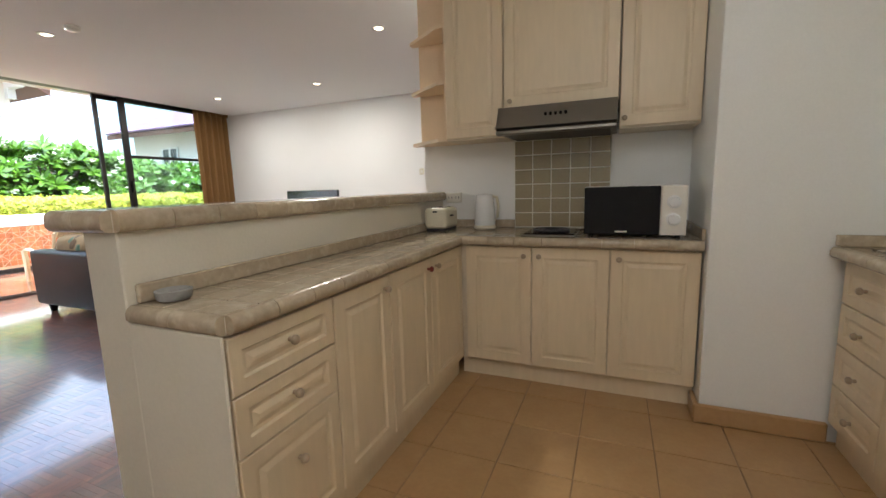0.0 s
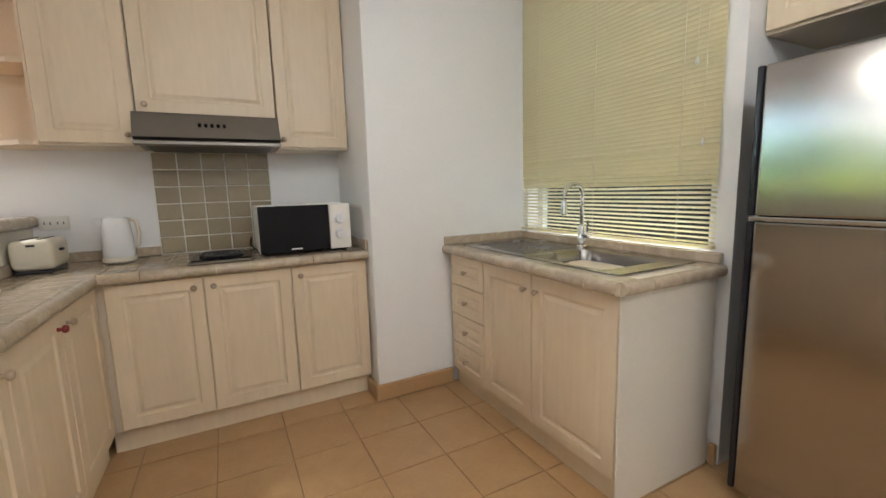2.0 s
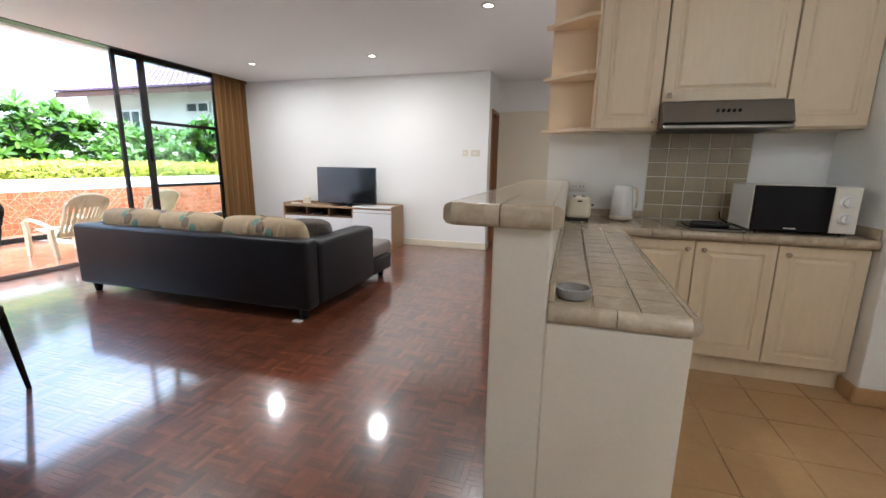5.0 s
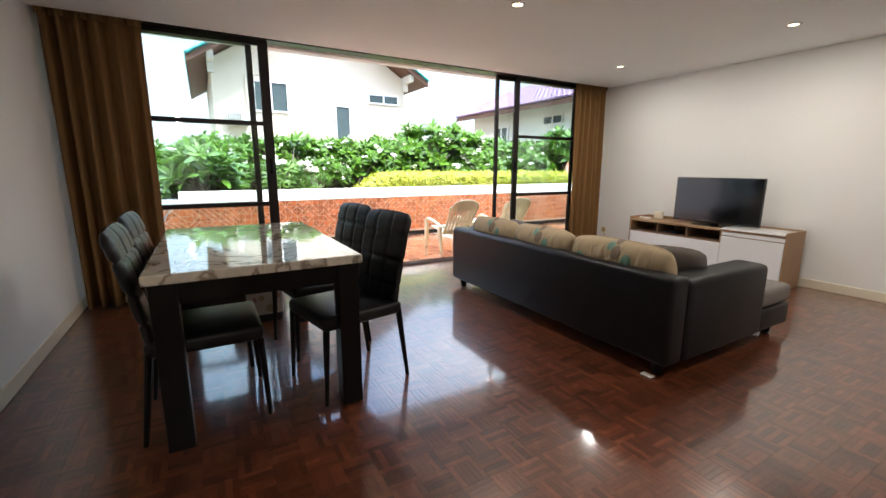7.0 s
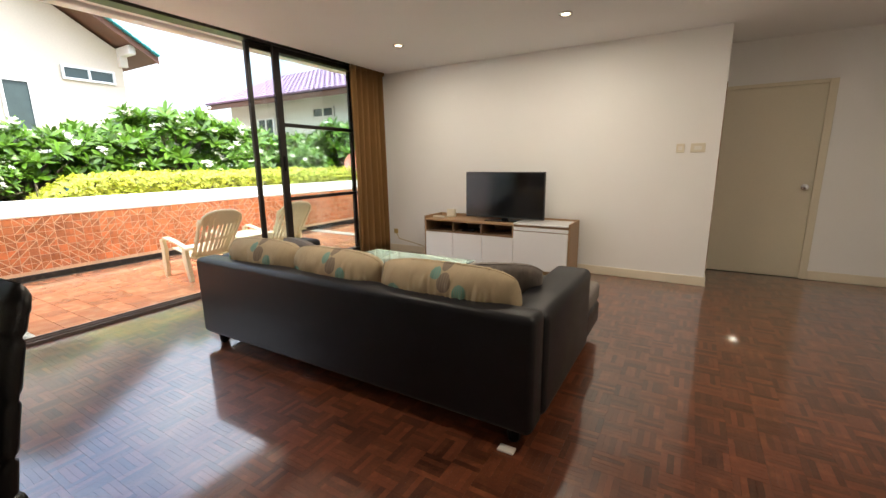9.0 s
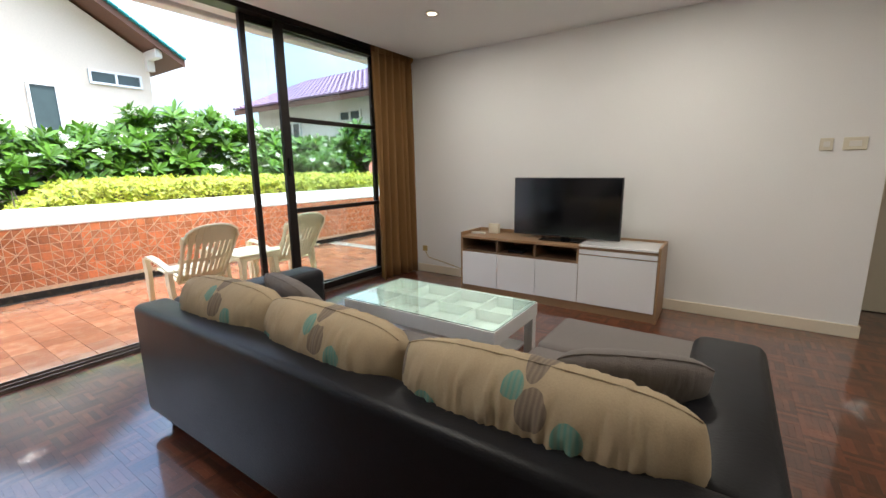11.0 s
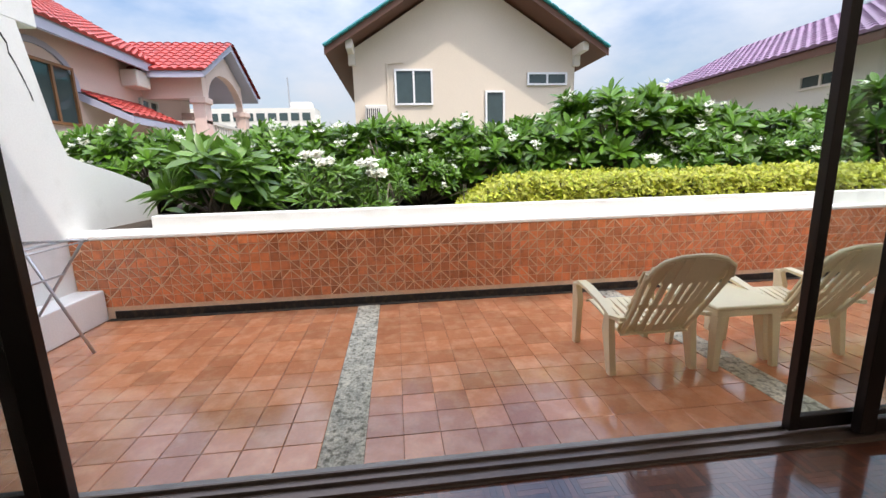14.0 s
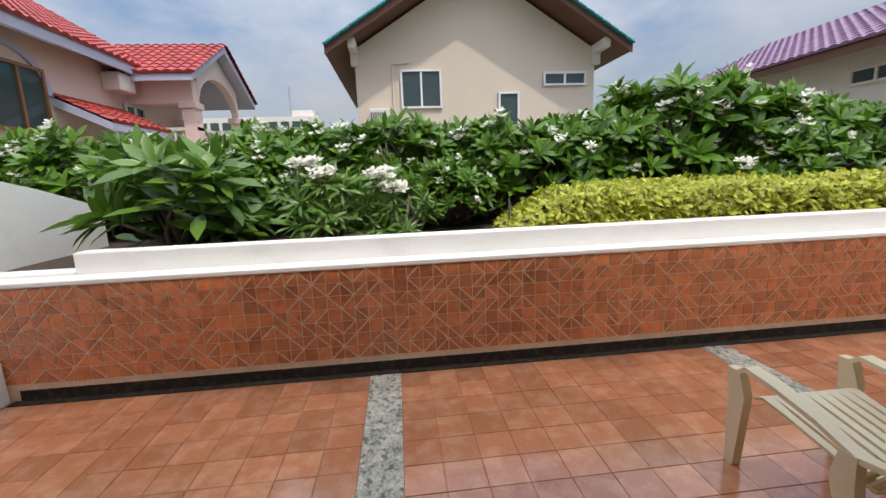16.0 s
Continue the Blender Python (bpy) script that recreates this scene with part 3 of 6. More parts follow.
for y in (0.6, 1.8, 3.0, 4.2, 5.4):
    Shape().box(-6.18, -6.16, y, y + 0.02, 2.672, 2.752).obj("bracket", M_FRAME, t)

LAMPS = [(-1.56, 3.91, 5.4), (-3.265, 5.18, 3.8), (-5.07, 5.19, 3.5), (-4.14, 2.76, 4.6)]
# three unseen kitchen lamps, added only to brighten the kitchen
LAMPS += [(0.05, 0.1, 1.6), (1.0, 0.1, 1.6), (0.45, 1.2, 1.4)]
for x, y, watts in LAMPS:
    l = thing("downlight", (x, y, CEIL), "lit round recessed ceiling downlight with a white ring; kitchen ones are added", "lamp", "ceiling downlights")
    Shape().lathe((x, y, CEIL - 0.001), -Z, [(0.038, 0), (0.06, 0.0), (0.062, 0.006), (0.05, 0.010), (0.04, 0.006)], 24).obj("ring", M_WHITE, l, smooth=50)
    Shape().lathe((x, y, CEIL - 0.004), -Z, [(0.037, 0), (0.037, 0.004), (0.001, 0.005)], 20).obj("bulb", M_LAMP, l)
    added_lamp = x > -0.8  # the added kitchen lamps are point lights below the ring
    p = new("downlight_glow", bpy.data.lights.new("downlight_glow", "POINT" if added_lamp else "AREA"))
    p.data.energy, p.data.color = watts, (1, 0.95, 0.88) if added_lamp else (1, 0.92, 0.80)
    if added_lamp:
        p.data.shadow_soft_size = 0.06
    else:
        p.data.shape, p.data.size = "DISK", 0.15
    p.location = (x, y, CEIL - (0.16 if added_lamp else 0.014))
l = thing("smoke_detector", (-3.756, 2.76, CEIL), "small white round smoke detector on the ceiling", "detector")
Shape().lathe((-3.756, 2.76, CEIL), -Z, [(0.05, 0), (0.055, 0.01), (0.05, 0.03), (0.02, 0.045), (0.001, 0.045)], 20).obj("body", M_PLASTIC, l, smooth=50)
for x, w in ((-2.32, 0.075), (-2.165, 0.13)):
    l = thing("light_switch", (x, 6.3, 1.44), "cream plastic wall switch plate", "switch", "switches on the white wall")
    Shape().box(x - w / 2, x + w / 2, 6.288, 6.2995, 1.395, 1.485, 0.004).obj("plate", M_CREAMPL, l)
    Shape().box(x - w / 4, x + w / 4, 6.284, 6.289, 1.42, 1.46, 0.002).obj("rocker", M_PLASTIC, l)

# ---- kitchen ----


def front(cab, o, u, n, w, h, knob_at, drawer=False, material=None):
    """A door or drawer front with its knob; knob_at: fractions of width and height."""
    f = Shape().panel(o, u, Z, n, w, h, 0.02, 0.045 if drawer else 0.06).obj("drawer" if drawer else "door", M_CAB, cab)
    knob(f, Vector(o) + Vector(u) * (w * knob_at[0]) + Z * (h * knob_at[1]) + Vector(n) * 0.02, n, material)


# back run
c = thing("base_cabinet", (0.16, 3.2, 0), "cream panelled base cabinet with three doors along the back wall", "cabinet", "kitchen base cabinets")
Shape().box(-0.5, 0.795, 2.95, 3.49, 0.12, 0.855).obj("body", M_CABIN, c)
Shape().box(-0.5, 0.795, 2.985, 3.49, 0, 0.12).obj("plinth", M_CAB, c)
for a, b, k in ((-0.452, -0.056, 0.9), (-0.05, 0.364, 0.1), (0.37, 0.79, 0.1)):
    front(c, (a, 2.95, 0.125), X, -Y, b - a, 0.715, (k, 0.93))
# peninsula
c = thing("peninsula_cabinet", (-0.7, 2.3, 0), "cream peninsula base cabinet with three drawers and doors", "cabinet", "kitchen base cabinets")
Shape().box(-0.83, -0.5, 1.245, 2.945, 0.12, 0.855).obj("body", M_CABIN, c)
Shape().box(-0.83, -0.52, 1.245, 2.945, 0, 0.12).obj("plinth", M_CAB, c)
Shape().box(-0.83, -0.483, 1.235, 1.245, 0, 0.85, 0.003).obj("end_panel", M_PEN, c, label="cream end panel")
for z0, z1 in ((0.685, 0.84), (0.515, 0.68), (0.125, 0.51)):
    front(c, (-0.5, 1.25, z0), Y, X, 0.41, z1 - z0, (0.5, 0.55 if z1 - z0 < 0.2 else 0.7), True)
for a, b, k, mt in ((1.668, 2.04, 0.88, None), (2.046, 2.46, 0.92, M_REDKNOB), (2.466, 2.93, 0.12, None)):
    front(c, (-0.5, a, 0.125), Y, X, b - a, 0.715, (k, 0.93), False, mt)
# raised bar wall
c = thing("bar_wall", (-0.9, 2.35, 0), "cream plastered half wall carrying the raised tiled bar", "half wall")
Shape().box(-0.98, -0.83, 1.235, 3.5, 0, 1.10, 0.004).obj("wall", M_PEN, c)
BARTOP = c


def nosing(parent, p0, p1, out, z1, th=0.05, r=0.02, material=None):
    """Rounded edge pieces from p0 to p1; out: the way they stand out."""
    p0, p1, out = Vector((*p0, 0)), Vector((*p1, 0)), Vector(out)
    length = (p1 - p0).length
    n = max(1, round(length / 0.15))
    d = (p1 - p0).normalized()
    prof = [(0, 0), (0.010, 0), (0.022, -0.006), (0.028, -0.018), (0.028, -th + 0.014), (0.02, -th + 0.004), (0.008, -th), (0, -th)]
    for i in range(n):
        a, b = p0 + d * (length * i / n + 0.0015), p0 + d * (length * (i + 1) / n - 0.0015)
        Shape().loft([[q + out * u + Z * (z1 + w) for u, w in prof] for q in (a, b)]).obj("edge_tile", M_CTILE, parent, smooth=40)


def tiled_top(parent, x0, x1, y0, y1, z, nx, ny, th=0.045):
    Shape().box(x0, x1, y0, y1, z - th, z - 0.006).obj("bed", M_CGROUT, parent)
    sx, sy = (x1 - x0) / nx, (y1 - y0) / ny
    me = block_mesh("counter_tile", sx - 0.005, sy - 0.005, 0.007, M_CTILE, 0.002)
    for i in range(nx):
        for j in range(ny):
            piece("tile", me, (x0 + sx * (i + 0.5), y0 + sy * (j + 0.5), z - 0.007 + 0.0008 * ((i * 7 + j * 3) % 3)), parent)


c = thing("bar_top", (-0.95, 2.35, 1.10), "beige glazed tile raised bar top with rounded edge", "counter")
tiled_top(c, -1.09, -0.83, 1.23, 3.495, 1.16, 2, 17, 0.06)
nosing(c, (-0.83, 1.23), (-0.83, 3.495), X, 1.16, 0.06)
nosing(c, (-1.09, 3.495), (-1.09, 1.23), -X, 1.16, 0.06)
nosing(c, (-1.09, 1.23), (-0.83, 1.23), -Y, 1.16, 0.06)
c = thing("kitchen_counter", (-0.1, 2.9, 0.855), "beige glazed tile worktop running round the corner", "counter")
tiled_top(c, -0.828, -0.487, 1.255, 2.91, 0.90, 3, 15)
tiled_top(c, -0.828, 0.795, 2.91, 3.495, 0.90, 13, 5)
nosing(c, (-0.487, 1.255), (-0.487, 2.91), X, 0.90)
nosing(c, (-0.828, 1.255), (-0.487, 1.255), -Y, 0.90)
nosing(c, (-0.459, 2.91), (0.795, 2.91), -Y, 0.90)
Shape().box(-0.829, -0.812, 1.26, 3.48, 0.901, 0.955, 0.004).box(-0.812, -0.2755, 3.478, 3.496, 0.901, 0.955, 0.004).box(0.782, 0.7985, 2.9, 3.478, 0.901, 0.96, 0.004).obj("upstand", M_CTILE, c)
# splashback
c = tagged(thing("splashback", (0.035, 3.49, 0.9), "olive beige glazed tile splashback behind the hob", "tiles"), kind="structure")
Shape().box(-0.275, 0.35, 3.488, 3.4995, 0.903, 1.50).obj("bed", M_BSGROUT, c)
me = block_mesh("wall_tile", 0.1165, 0.0905, 0.004, M_BSTILE, 0.002, "-y")
for i in range(5):
    for j in range(6):
        w = 0.125
        piece("tile", me, (-0.275 + w * (i + 0.5), 3.488, 0.905 + 0.0985 * (j + 0.5)), c)
# wall cabinets
for x0, x1, z0, kx in ((-0.67, -0.285, 1.50, 0.92), (-0.28, 0.385, 1.66, 0.06), (0.39, 0.797, 1.50, 0.06)):
    c = thing("wall_cabinet", ((x0 + x1) / 2, 3.36, z0), "cream panelled wall cabinet above the worktop", "cabinet", "kitchen wall cabinets")
    Shape().box(x0, x1, 3.22, 3.498, z0, 2.57, 0.002).obj("body", M_CABIN, c)
    front(c, (x0 + 0.003, 3.22, z0 + 0.012), X, -Y, x1 - x0 - 0.006, 2.54 - z0, (kx, 0.04))
c = thing("corner_shelf", (-0.83, 3.36, 1.5), "peach painted open shelf unit on the cabinets' end", "shelf")
Shape().box(-0.985, -0.672, 3.485, 3.498, 1.50, 2.57).obj("back", M_PEACH, c)
Shape().box(-0.684, -0.672, 3.215, 3.485, 1.50, 2.57).obj("side", M_PEACH, c)
for z in (1.50, 1.865, 2.215):
    pts = [(-0.684, 3.484, z), (-1.03, 3.484, z), (-1.035, 3.44, z), (-0.74, 3.215, z), (-0.684, 3.21, z)]
    Shape().prism(pts, (0, 0, 0.022)).obj("shelf", M_PEACH, c)
Shape().lathe((-0.80, 3.36, 1.887), Z, [(0.02, 0), (0.022, 0.008), (0.008, 0.014), (0.001, 0.015)], 12).obj("cup_hook", M_WOODD, c)
# hood
h = thing("cooker_hood", (0.05, 3.25, 1.52), "slim dark steel cooker hood under the cabinet", "cooker hood")
Shape().prism([(-0.285, 3.495, 1.505), (-0.285, 3.08, 1.505), (-0.285, 3.03, 1.53), (-0.285, 3.09, 1.655), (-0.285, 3.495, 1.655)], (0.665, 0, 0)).obj("body", M_HOOD, h)
Shape().box(-0.285, 0.38, 3.022, 3.08, 1.490, 1.515, 0.006).obj("lip", M_HOOD, h)
Shape().box(-0.25, 0.345, 3.08, 3.46, 1.494, 1.5045, 0.002).obj("filter", M_DARK, h)
for i in range(5):
    x = 0.0 + i * 0.028
    Shape().lathe((x, 3.062, 1.590), (0, -0.8, 0.55), [(0.008, 0), (0.008, 0.014), (0.001, 0.015)], 10).obj("button", M_BLACK, h)
# microwave
m = thing("microwave", (0.47, 3.2, 0.9), "white microwave oven with a black door on the worktop", "microwave")
Shape().box(0.225, 0.725, 3.0, 3.35, 0.915, 1.175, 0.006).obj("body", M_PLASTIC, m)
Shape().box(0.227, 0.60, 2.975, 3.0, 0.917, 1.173, 0.004).obj("door", M_BLACK, m)
Shape().box(0.602, 0.723, 2.978, 3.0, 0.917, 1.173, 0.004).obj("control_panel", M_PLASTIC, m)
for z in (1.0, 1.09):
    Shape().lathe((0.662, 2.978, z), -Y, [(0.034, 0), (0.034, 0.004), (0.026, 0.006), (0.024, 0.02), (0.001, 0.021)], 20).box(0.659, 0.665, 2.952, 2.96, z - 0.022, z + 0.022).obj("dial", M_WHITE, m, smooth=40)
Shape().box(0.385, 0.445, 2.9735, 2.976, 0.93, 0.938).obj("badge", M_PLASTIC, m)
for x in (0.26, 0.69):
    for y in (3.03, 3.31):
        Shape().lathe((x, y, 0.90), Z, [(0.014, 0), (0.014, 0.016)], 10).obj("foot", M_DARK, m)
# hob
m = thing("hob", (0.04, 3.05, 0.9), "small black electric hob set on the worktop", "hob")
Shape().box(-0.11, 0.19, 2.90, 3.22, 0.901, 0.918, 0.006).obj("tray", M_SINK, m)
Shape().box(-0.095, 0.175, 2.915, 3.205, 0.918, 0.924, 0.003).obj("plate", M_BLACK, m)
for r in (0.05, 0.075, 0.10):
    Shape().tube([(0.04 + r * math.cos(a), 3.06 + r * math.sin(a), 0.932) for a in [i * math.pi / 10 for i in range(21)]], 0.006, 6).obj("ring", M_DARK, m, smooth=True)
Shape().tube([(0.18, 3.2, 0.915), (0.22, 3.3, 0.91), (0.2, 3.42, 0.93), (0.21, 3.47, 0.97)], 0.005, 6).obj("cable", M_BLACK, m)
# kettle
m = thing("kettle", (-0.44, 3.3, 0.9), "cream plastic electric kettle on the worktop", "kettle")
Shape().lathe((-0.44, 3.3, 0.903), Z, [(0.06, 0), (0.075, 0.008), (0.076, 0.02), (0.072, 0.03)], 28).obj("stand", M_CREAMPL, m, smooth=50)
Shape().lathe((-0.44, 3.3, 0.932), Z, [(0.068, 0), (0.073, 0.01), (0.070, 0.09), (0.062, 0.17), (0.056, 0.20), (0.050, 0.208), (0.001, 0.212)], 28).obj("jug", M_WHITE, m, smooth=50)
Shape().tube([(-0.385, 3.3, 1.125), (-0.355, 3.3, 1.12), (-0.345, 3.3, 1.06), (-0.352, 3.3, 0.99), (-0.372, 3.3, 0.965)], 0.010, 8).obj("handle", M_CREAMPL, m, smooth=True)
Shape().prism([(-0.50, 3.285, 1.14), (-0.53, 3.3, 1.135), (-0.50, 3.315, 1.14)], (0.01, 0, -0.03)).obj("spout", M_WHITE, m)
# toaster
m = thing("toaster", (-0.73, 3.2, 0.9), "cream two-slot toaster with rounded corners on the worktop", "toaster")
Shape().box(-0.81, -0.65, 3.10, 3.34, 0.918, 1.06, 0.03, 4).obj("body", M_CREAMPL, m, smooth=40)
Shape().box(-0.80, -0.66, 3.11, 3.33, 0.901, 0.92, 0.006).obj("base", M_DARK, m)
for x in (-0.76, -0.70):
    Shape().box(x - 0.012, x + 0.012, 3.14, 3.30, 1.052, 1.0625, 0.002).obj("slot", M_BLACK, m)
Shape().box(-0.648, -0.632, 3.17, 3.20, 1.0, 1.012, 0.003).box(-0.74, -0.71, 3.094, 3.101, 1.03, 1.04).obj("lever", M_DARK, m)
m = thing("socket", (-0.74, 3.5, 1.12), "white double wall socket above the worktop", "socket")
Shape().box(-0.80, -0.675, 3.487, 3.4995, 1.08, 1.155, 0.004).obj("plate", M_PLASTIC, m)
for x in (-0.765, -0.71):
    Shape().box(x - 0.014, x - 0.010, 3.485, 3.488, 1.11, 1.125).box(x + 0.010, x + 0.014, 3.485, 3.488, 1.11, 1.125).obj("slot", M_DARK, m)
m = thing("ashtray", (-0.785, 1.33, 0.9), "small grey round ceramic ashtray on the worktop", "ashtray")
Shape().lathe((-0.765, 1.325, 0.902), Z, [(0.038, 0), (0.044, 0.005), (0.048, 0.028), (0.042, 0.030), (0.037, 0.010), (0.001, 0.008)], 28).obj("bowl", M_CONC, m, smooth=50)

# sink run
c = thing("sink_cabinet", (1.6, 2.17, 0), "cream panelled sink cabinet with four drawers and two doors", "cabinet", "kitchen base cabinets")
Shape().box(1.31, 1.87, 1.545, 2.80, 0.10, 0.855).obj("body", M_CABIN, c)
Shape().box(1.33, 1.87, 1.555, 2.80, 0, 0.10).obj("plinth", M_CAB, c)
Shape().box(1.288, 1.87, 1.535, 1.545, 0.0, 0.855, 0.003).obj("end_panel", M_PEN, c)
for k in range(4):
    front(c, (1.31, 2.795, 0.115 + 0.183 * k), -Y, -X, 0.36, 0.177, (0.5, 0.5), True)
front(c, (1.31, 2.43, 0.115), -Y, -X, 0.40, 0.725, (0.9, 0.9))
front(c, (1.31, 2.025, 0.115), -Y, -X, 0.475, 0.725, (0.08, 0.9))
c = thing("sink_counter", (1.58, 2.17, 0.855), "beige tiled worktop with a tiled upstand round the sink", "counter")
SX0, SX1, SY0, SY1 = 1.36, 1.76, 1.68, 2.14
Shape().box(1.27, 1.88, 2.15, 2.82, 0.856, 0.894).box(1.27, SX0, 1.53, 2.15, 0.856, 0.894).box(SX1, 1.88, 1.53, 2.15, 0.856, 0.894).box(SX0, SX1, 1.53, SY0, 0.856, 0.894).obj("bed", M_CGROUT, c)
me = block_mesh("sink_tile", 0.097, 0.145, 0.007, M_CTILE, 0.002)
for i in range(6):
    for j in range(9):
        x, y = 1.27 + 0.1017 * (i + 0.5), 1.53 + 0.143 * (j + 0.5)
        if not (x > 1.33 and 1.56 < y < 2.72 and x < 1.79):
            piece("tile", me, (x, y, 0.8935), c)
nosing(c, (1.27, 2.82), (1.27, 1.53), -X, 0.90)
nosing(c, (1.27, 1.53), (1.88, 1.53), -Y, 0.90)
Shape().box(1.862, 1.898, 1.53, 2.82, 0.901, 0.945, 0.004).box(1.26, 1.862, 2.805, 2.828, 0.901, 0.95, 0.004).obj("upstand", M_CTILE, c)
c = thing("sink", (1.56, 2.1, 0.9), "stainless steel sink with a ribbed drainer", "sink")


def ring(x0, x1, y0, y1, z, r=0.05):
    out = []
    for cx, cy, a0 in ((x1 - r, y1 - r, 0), (x0 + r, y1 - r, 90), (x0 + r, y0 + r, 180), (x1 - r, y0 + r, 270)):
        out += [(cx + r * math.cos(radians(a0 + a)), cy + r * math.sin(radians(a0 + a)), z) for a in (0, 30, 60, 90)]
    return out


Shape().loft([ring(1.335, 1.84, 1.60, 2.17, 0.9015, 0.03), ring(1.335, 1.84, 1.60, 2.17, 0.906, 0.03), ring(1.37, 1.73, 1.69, 2.13, 0.906), ring(1.38, 1.72, 1.70, 2.12, 0.88), ring(1.385, 1.715, 1.71, 2.11, 0.76),
              ring(1.42, 1.69, 1.74, 2.08, 0.745), ring(1.54, 1.58, 1.89, 1.93, 0.74, 0.02)], False, True).obj("bowl", M_SINK, c, smooth=40)
s = Shape().box(1.335, 1.84, 2.17, 2.72, 0.9015, 0.906)
for i in range(12):
    s.box(1.40 + i * 0.029, 1.412 + i * 0.029, 2.21, 2.67, 0.905, 0.909, 0.002)
s.obj("drainer", M_SINK, c)
Shape().box(1.54, 1.60, 2.105, 2.111, 0.84, 0.86).obj("overflow", M_BLACK, c)
c = thing("tap", (1.79, 2.21, 0.9), "tall chrome swan-neck kitchen tap", "tap")
Shape().lathe((1.79, 2.21, 0.905), Z, [(0.028, 0), (0.028, 0.008), (0.022, 0.012), (0.022, 0.11), (0.014, 0.12)], 16).obj("body", M_CHROME, c, smooth=40)
Shape().tube([(1.79, 2.21, 1.01), (1.79, 2.21, 1.17)] + [(1.71 + 0.08 * math.cos(a), 2.21 - 0.01 * a, 1.18 + 0.07 * math.sin(a)) for a in (0.3, 0.8, 1.3, 1.8, 2.3, 2.8)] + [(1.63, 2.18, 1.16)], 0.012, 10).obj("spout", M_CHROME, c, smooth=True)
Shape().lathe((1.63, 2.18, 1.165), -Z, [(0.013, 0), (0.017, 0.02), (0.017, 0.07), (0.012, 0.075)], 12).obj("nozzle", M_CHROME, c, smooth=40)
Shape().lathe((1.79, 2.195, 0.975), -Y, [(0.018, 0), (0.018, 0.03), (0.014, 0.036), (0.001, 0.037)], 12).tube([(1.79, 2.175, 0.99), (1.785, 2.165, 1.03), (1.78, 2.16, 1.055)], [0.007, 0.006, 0.005], 8).obj("lever", M_CHROME, c, smooth=40)

# window and blind
w = structure("window_1", "white framed kitchen window behind the blind", lambda s: s.box(1.985, 2.03, 1.54, 1.59, 0.9, 2.5).box(1.985, 2.03, 2.75, 2.80, 0.9, 2.5).box(1.985, 2.03, 1.59, 2.75, 0.9, 0.95)
              .box(1.985, 2.03, 1.59, 2.75, 2.45, 2.5), M_WHITE)
p = Shape().box(2.004, 2.01, 1.59, 2.75, 0.95, 2.45).obj("pane", M_GLASS, w)
p.visible_shadow = False
structure("window_sill", "white painted window sill", lambda s: s.box(1.90, 1.985, 1.541, 2.799, 0.895, 0.93, 0.003), M_WHITE)
b = thing("venetian_blind", (1.872, 2.19, 0.96), "pale yellow venetian blind, slats open near the bottom", "blind")
slat = {}
for kind, tilt in (("shut", 78), ("part", 52), ("open", 26)):
    me = bpy.data.meshes.new("slat")
    q = [(-0.0125, -0.0012), (-0.005, 0.0010), (0.005, 0.0010), (0.0125, -0.0012)]
    rot = Matrix.Rotation(radians(tilt), 3, "Y")
    vs = [tuple(rot @ Vector((u, y, h + dz))) for dz in (0, -0.0008) for y in (-0.628, 0.628) for u, h in q]
    fs = [(i, i + 1, i + 5, i + 4) for i in range(3)] + [(i + 12, i + 13, i + 9, i + 8) for i in range(3)]
    me.from_pydata(vs, [], fs)
    me.materials.append(M_BLIND)
    slat[kind] = me
for i in range(73):
    z = 0.985 + i * 0.0212
    k = "open" if z < 1.235 else "part" if z < 1.29 or 1.375 < z < 1.39 else "shut"
    piece("slat", slat[k], (1.872, 2.19, z), b)
Shape().box(1.857, 1.887, 1.56, 2.82, 0.958, 0.972, 0.003).box(1.852, 1.892, 1.56, 2.82, 2.53, 2.56, 0.003).obj("rail", M_BLIND, b)
for y in (1.72, 2.20, 2.66):
    Shape().tube([(1.858, y, 0.965), (1.858, y, 2.53)], 0.0014, 5).obj("cord", M_BASE, b)
for y in (1.62, 1.66):
    Shape().tube([(1.85, y, 1.42 if y < 1.65 else 1.75), (1.85, y, 2.53)], 0.0012, 5).obj("cord", M_BASE, b)
    Shape().lathe((1.85, y, 1.42 if y < 1.65 else 1.75), -Z, [(0.003, 0), (0.008, 0.02), (0.006, 0.03), (0.001, 0.031)], 8).obj("tassel", M_PLASTIC, b)

# fridge
f = thing("fridge", (2.05, 1.09, 0), "tall brushed steel two-door fridge with dark grey sides", "fridge")
Shape().box(1.80, 2.40, 0.815, 1.375, 0.03, 1.62, 0.008).obj("body", M_FRIDGE, f)
for z0, z1, nm in ((0.05, 1.095, "door"), (1.115, 1.625, "freezer_door")):
    dd = Shape().box(1.735, 1.795, 0.86, 1.355, z0, z1, 0.008, 2).obj(nm, M_STEEL, f)
    Shape().box(1.728, 1.797, 0.808, 0.859, z0, z1, 0.01, 2).box(1.733, 1.797, 1.356, 1.378, z0, z1, 0.006, 2).obj("edge_grip", M_FRIDGE, dd, label="dark plastic edge trim")
Shape().box(1.729, 1.74, 0.82, 1.37, 1.097, 1.112, 0.003).obj("trim", M_CHROME, f)
for x in (1.84, 2.36):
    for y in (0.86, 1.33):
        Shape().lathe((x, y, 0), Z, [(0.02, 0), (0.02, 0.03)], 10).obj("foot", M_BLACK, f)
lb = Shape().box(1.7325, 1.7345, 0.868, 0.976, 1.44, 1.53).obj("energy_label", M_LABELY, f, label="yellow and green energy label")
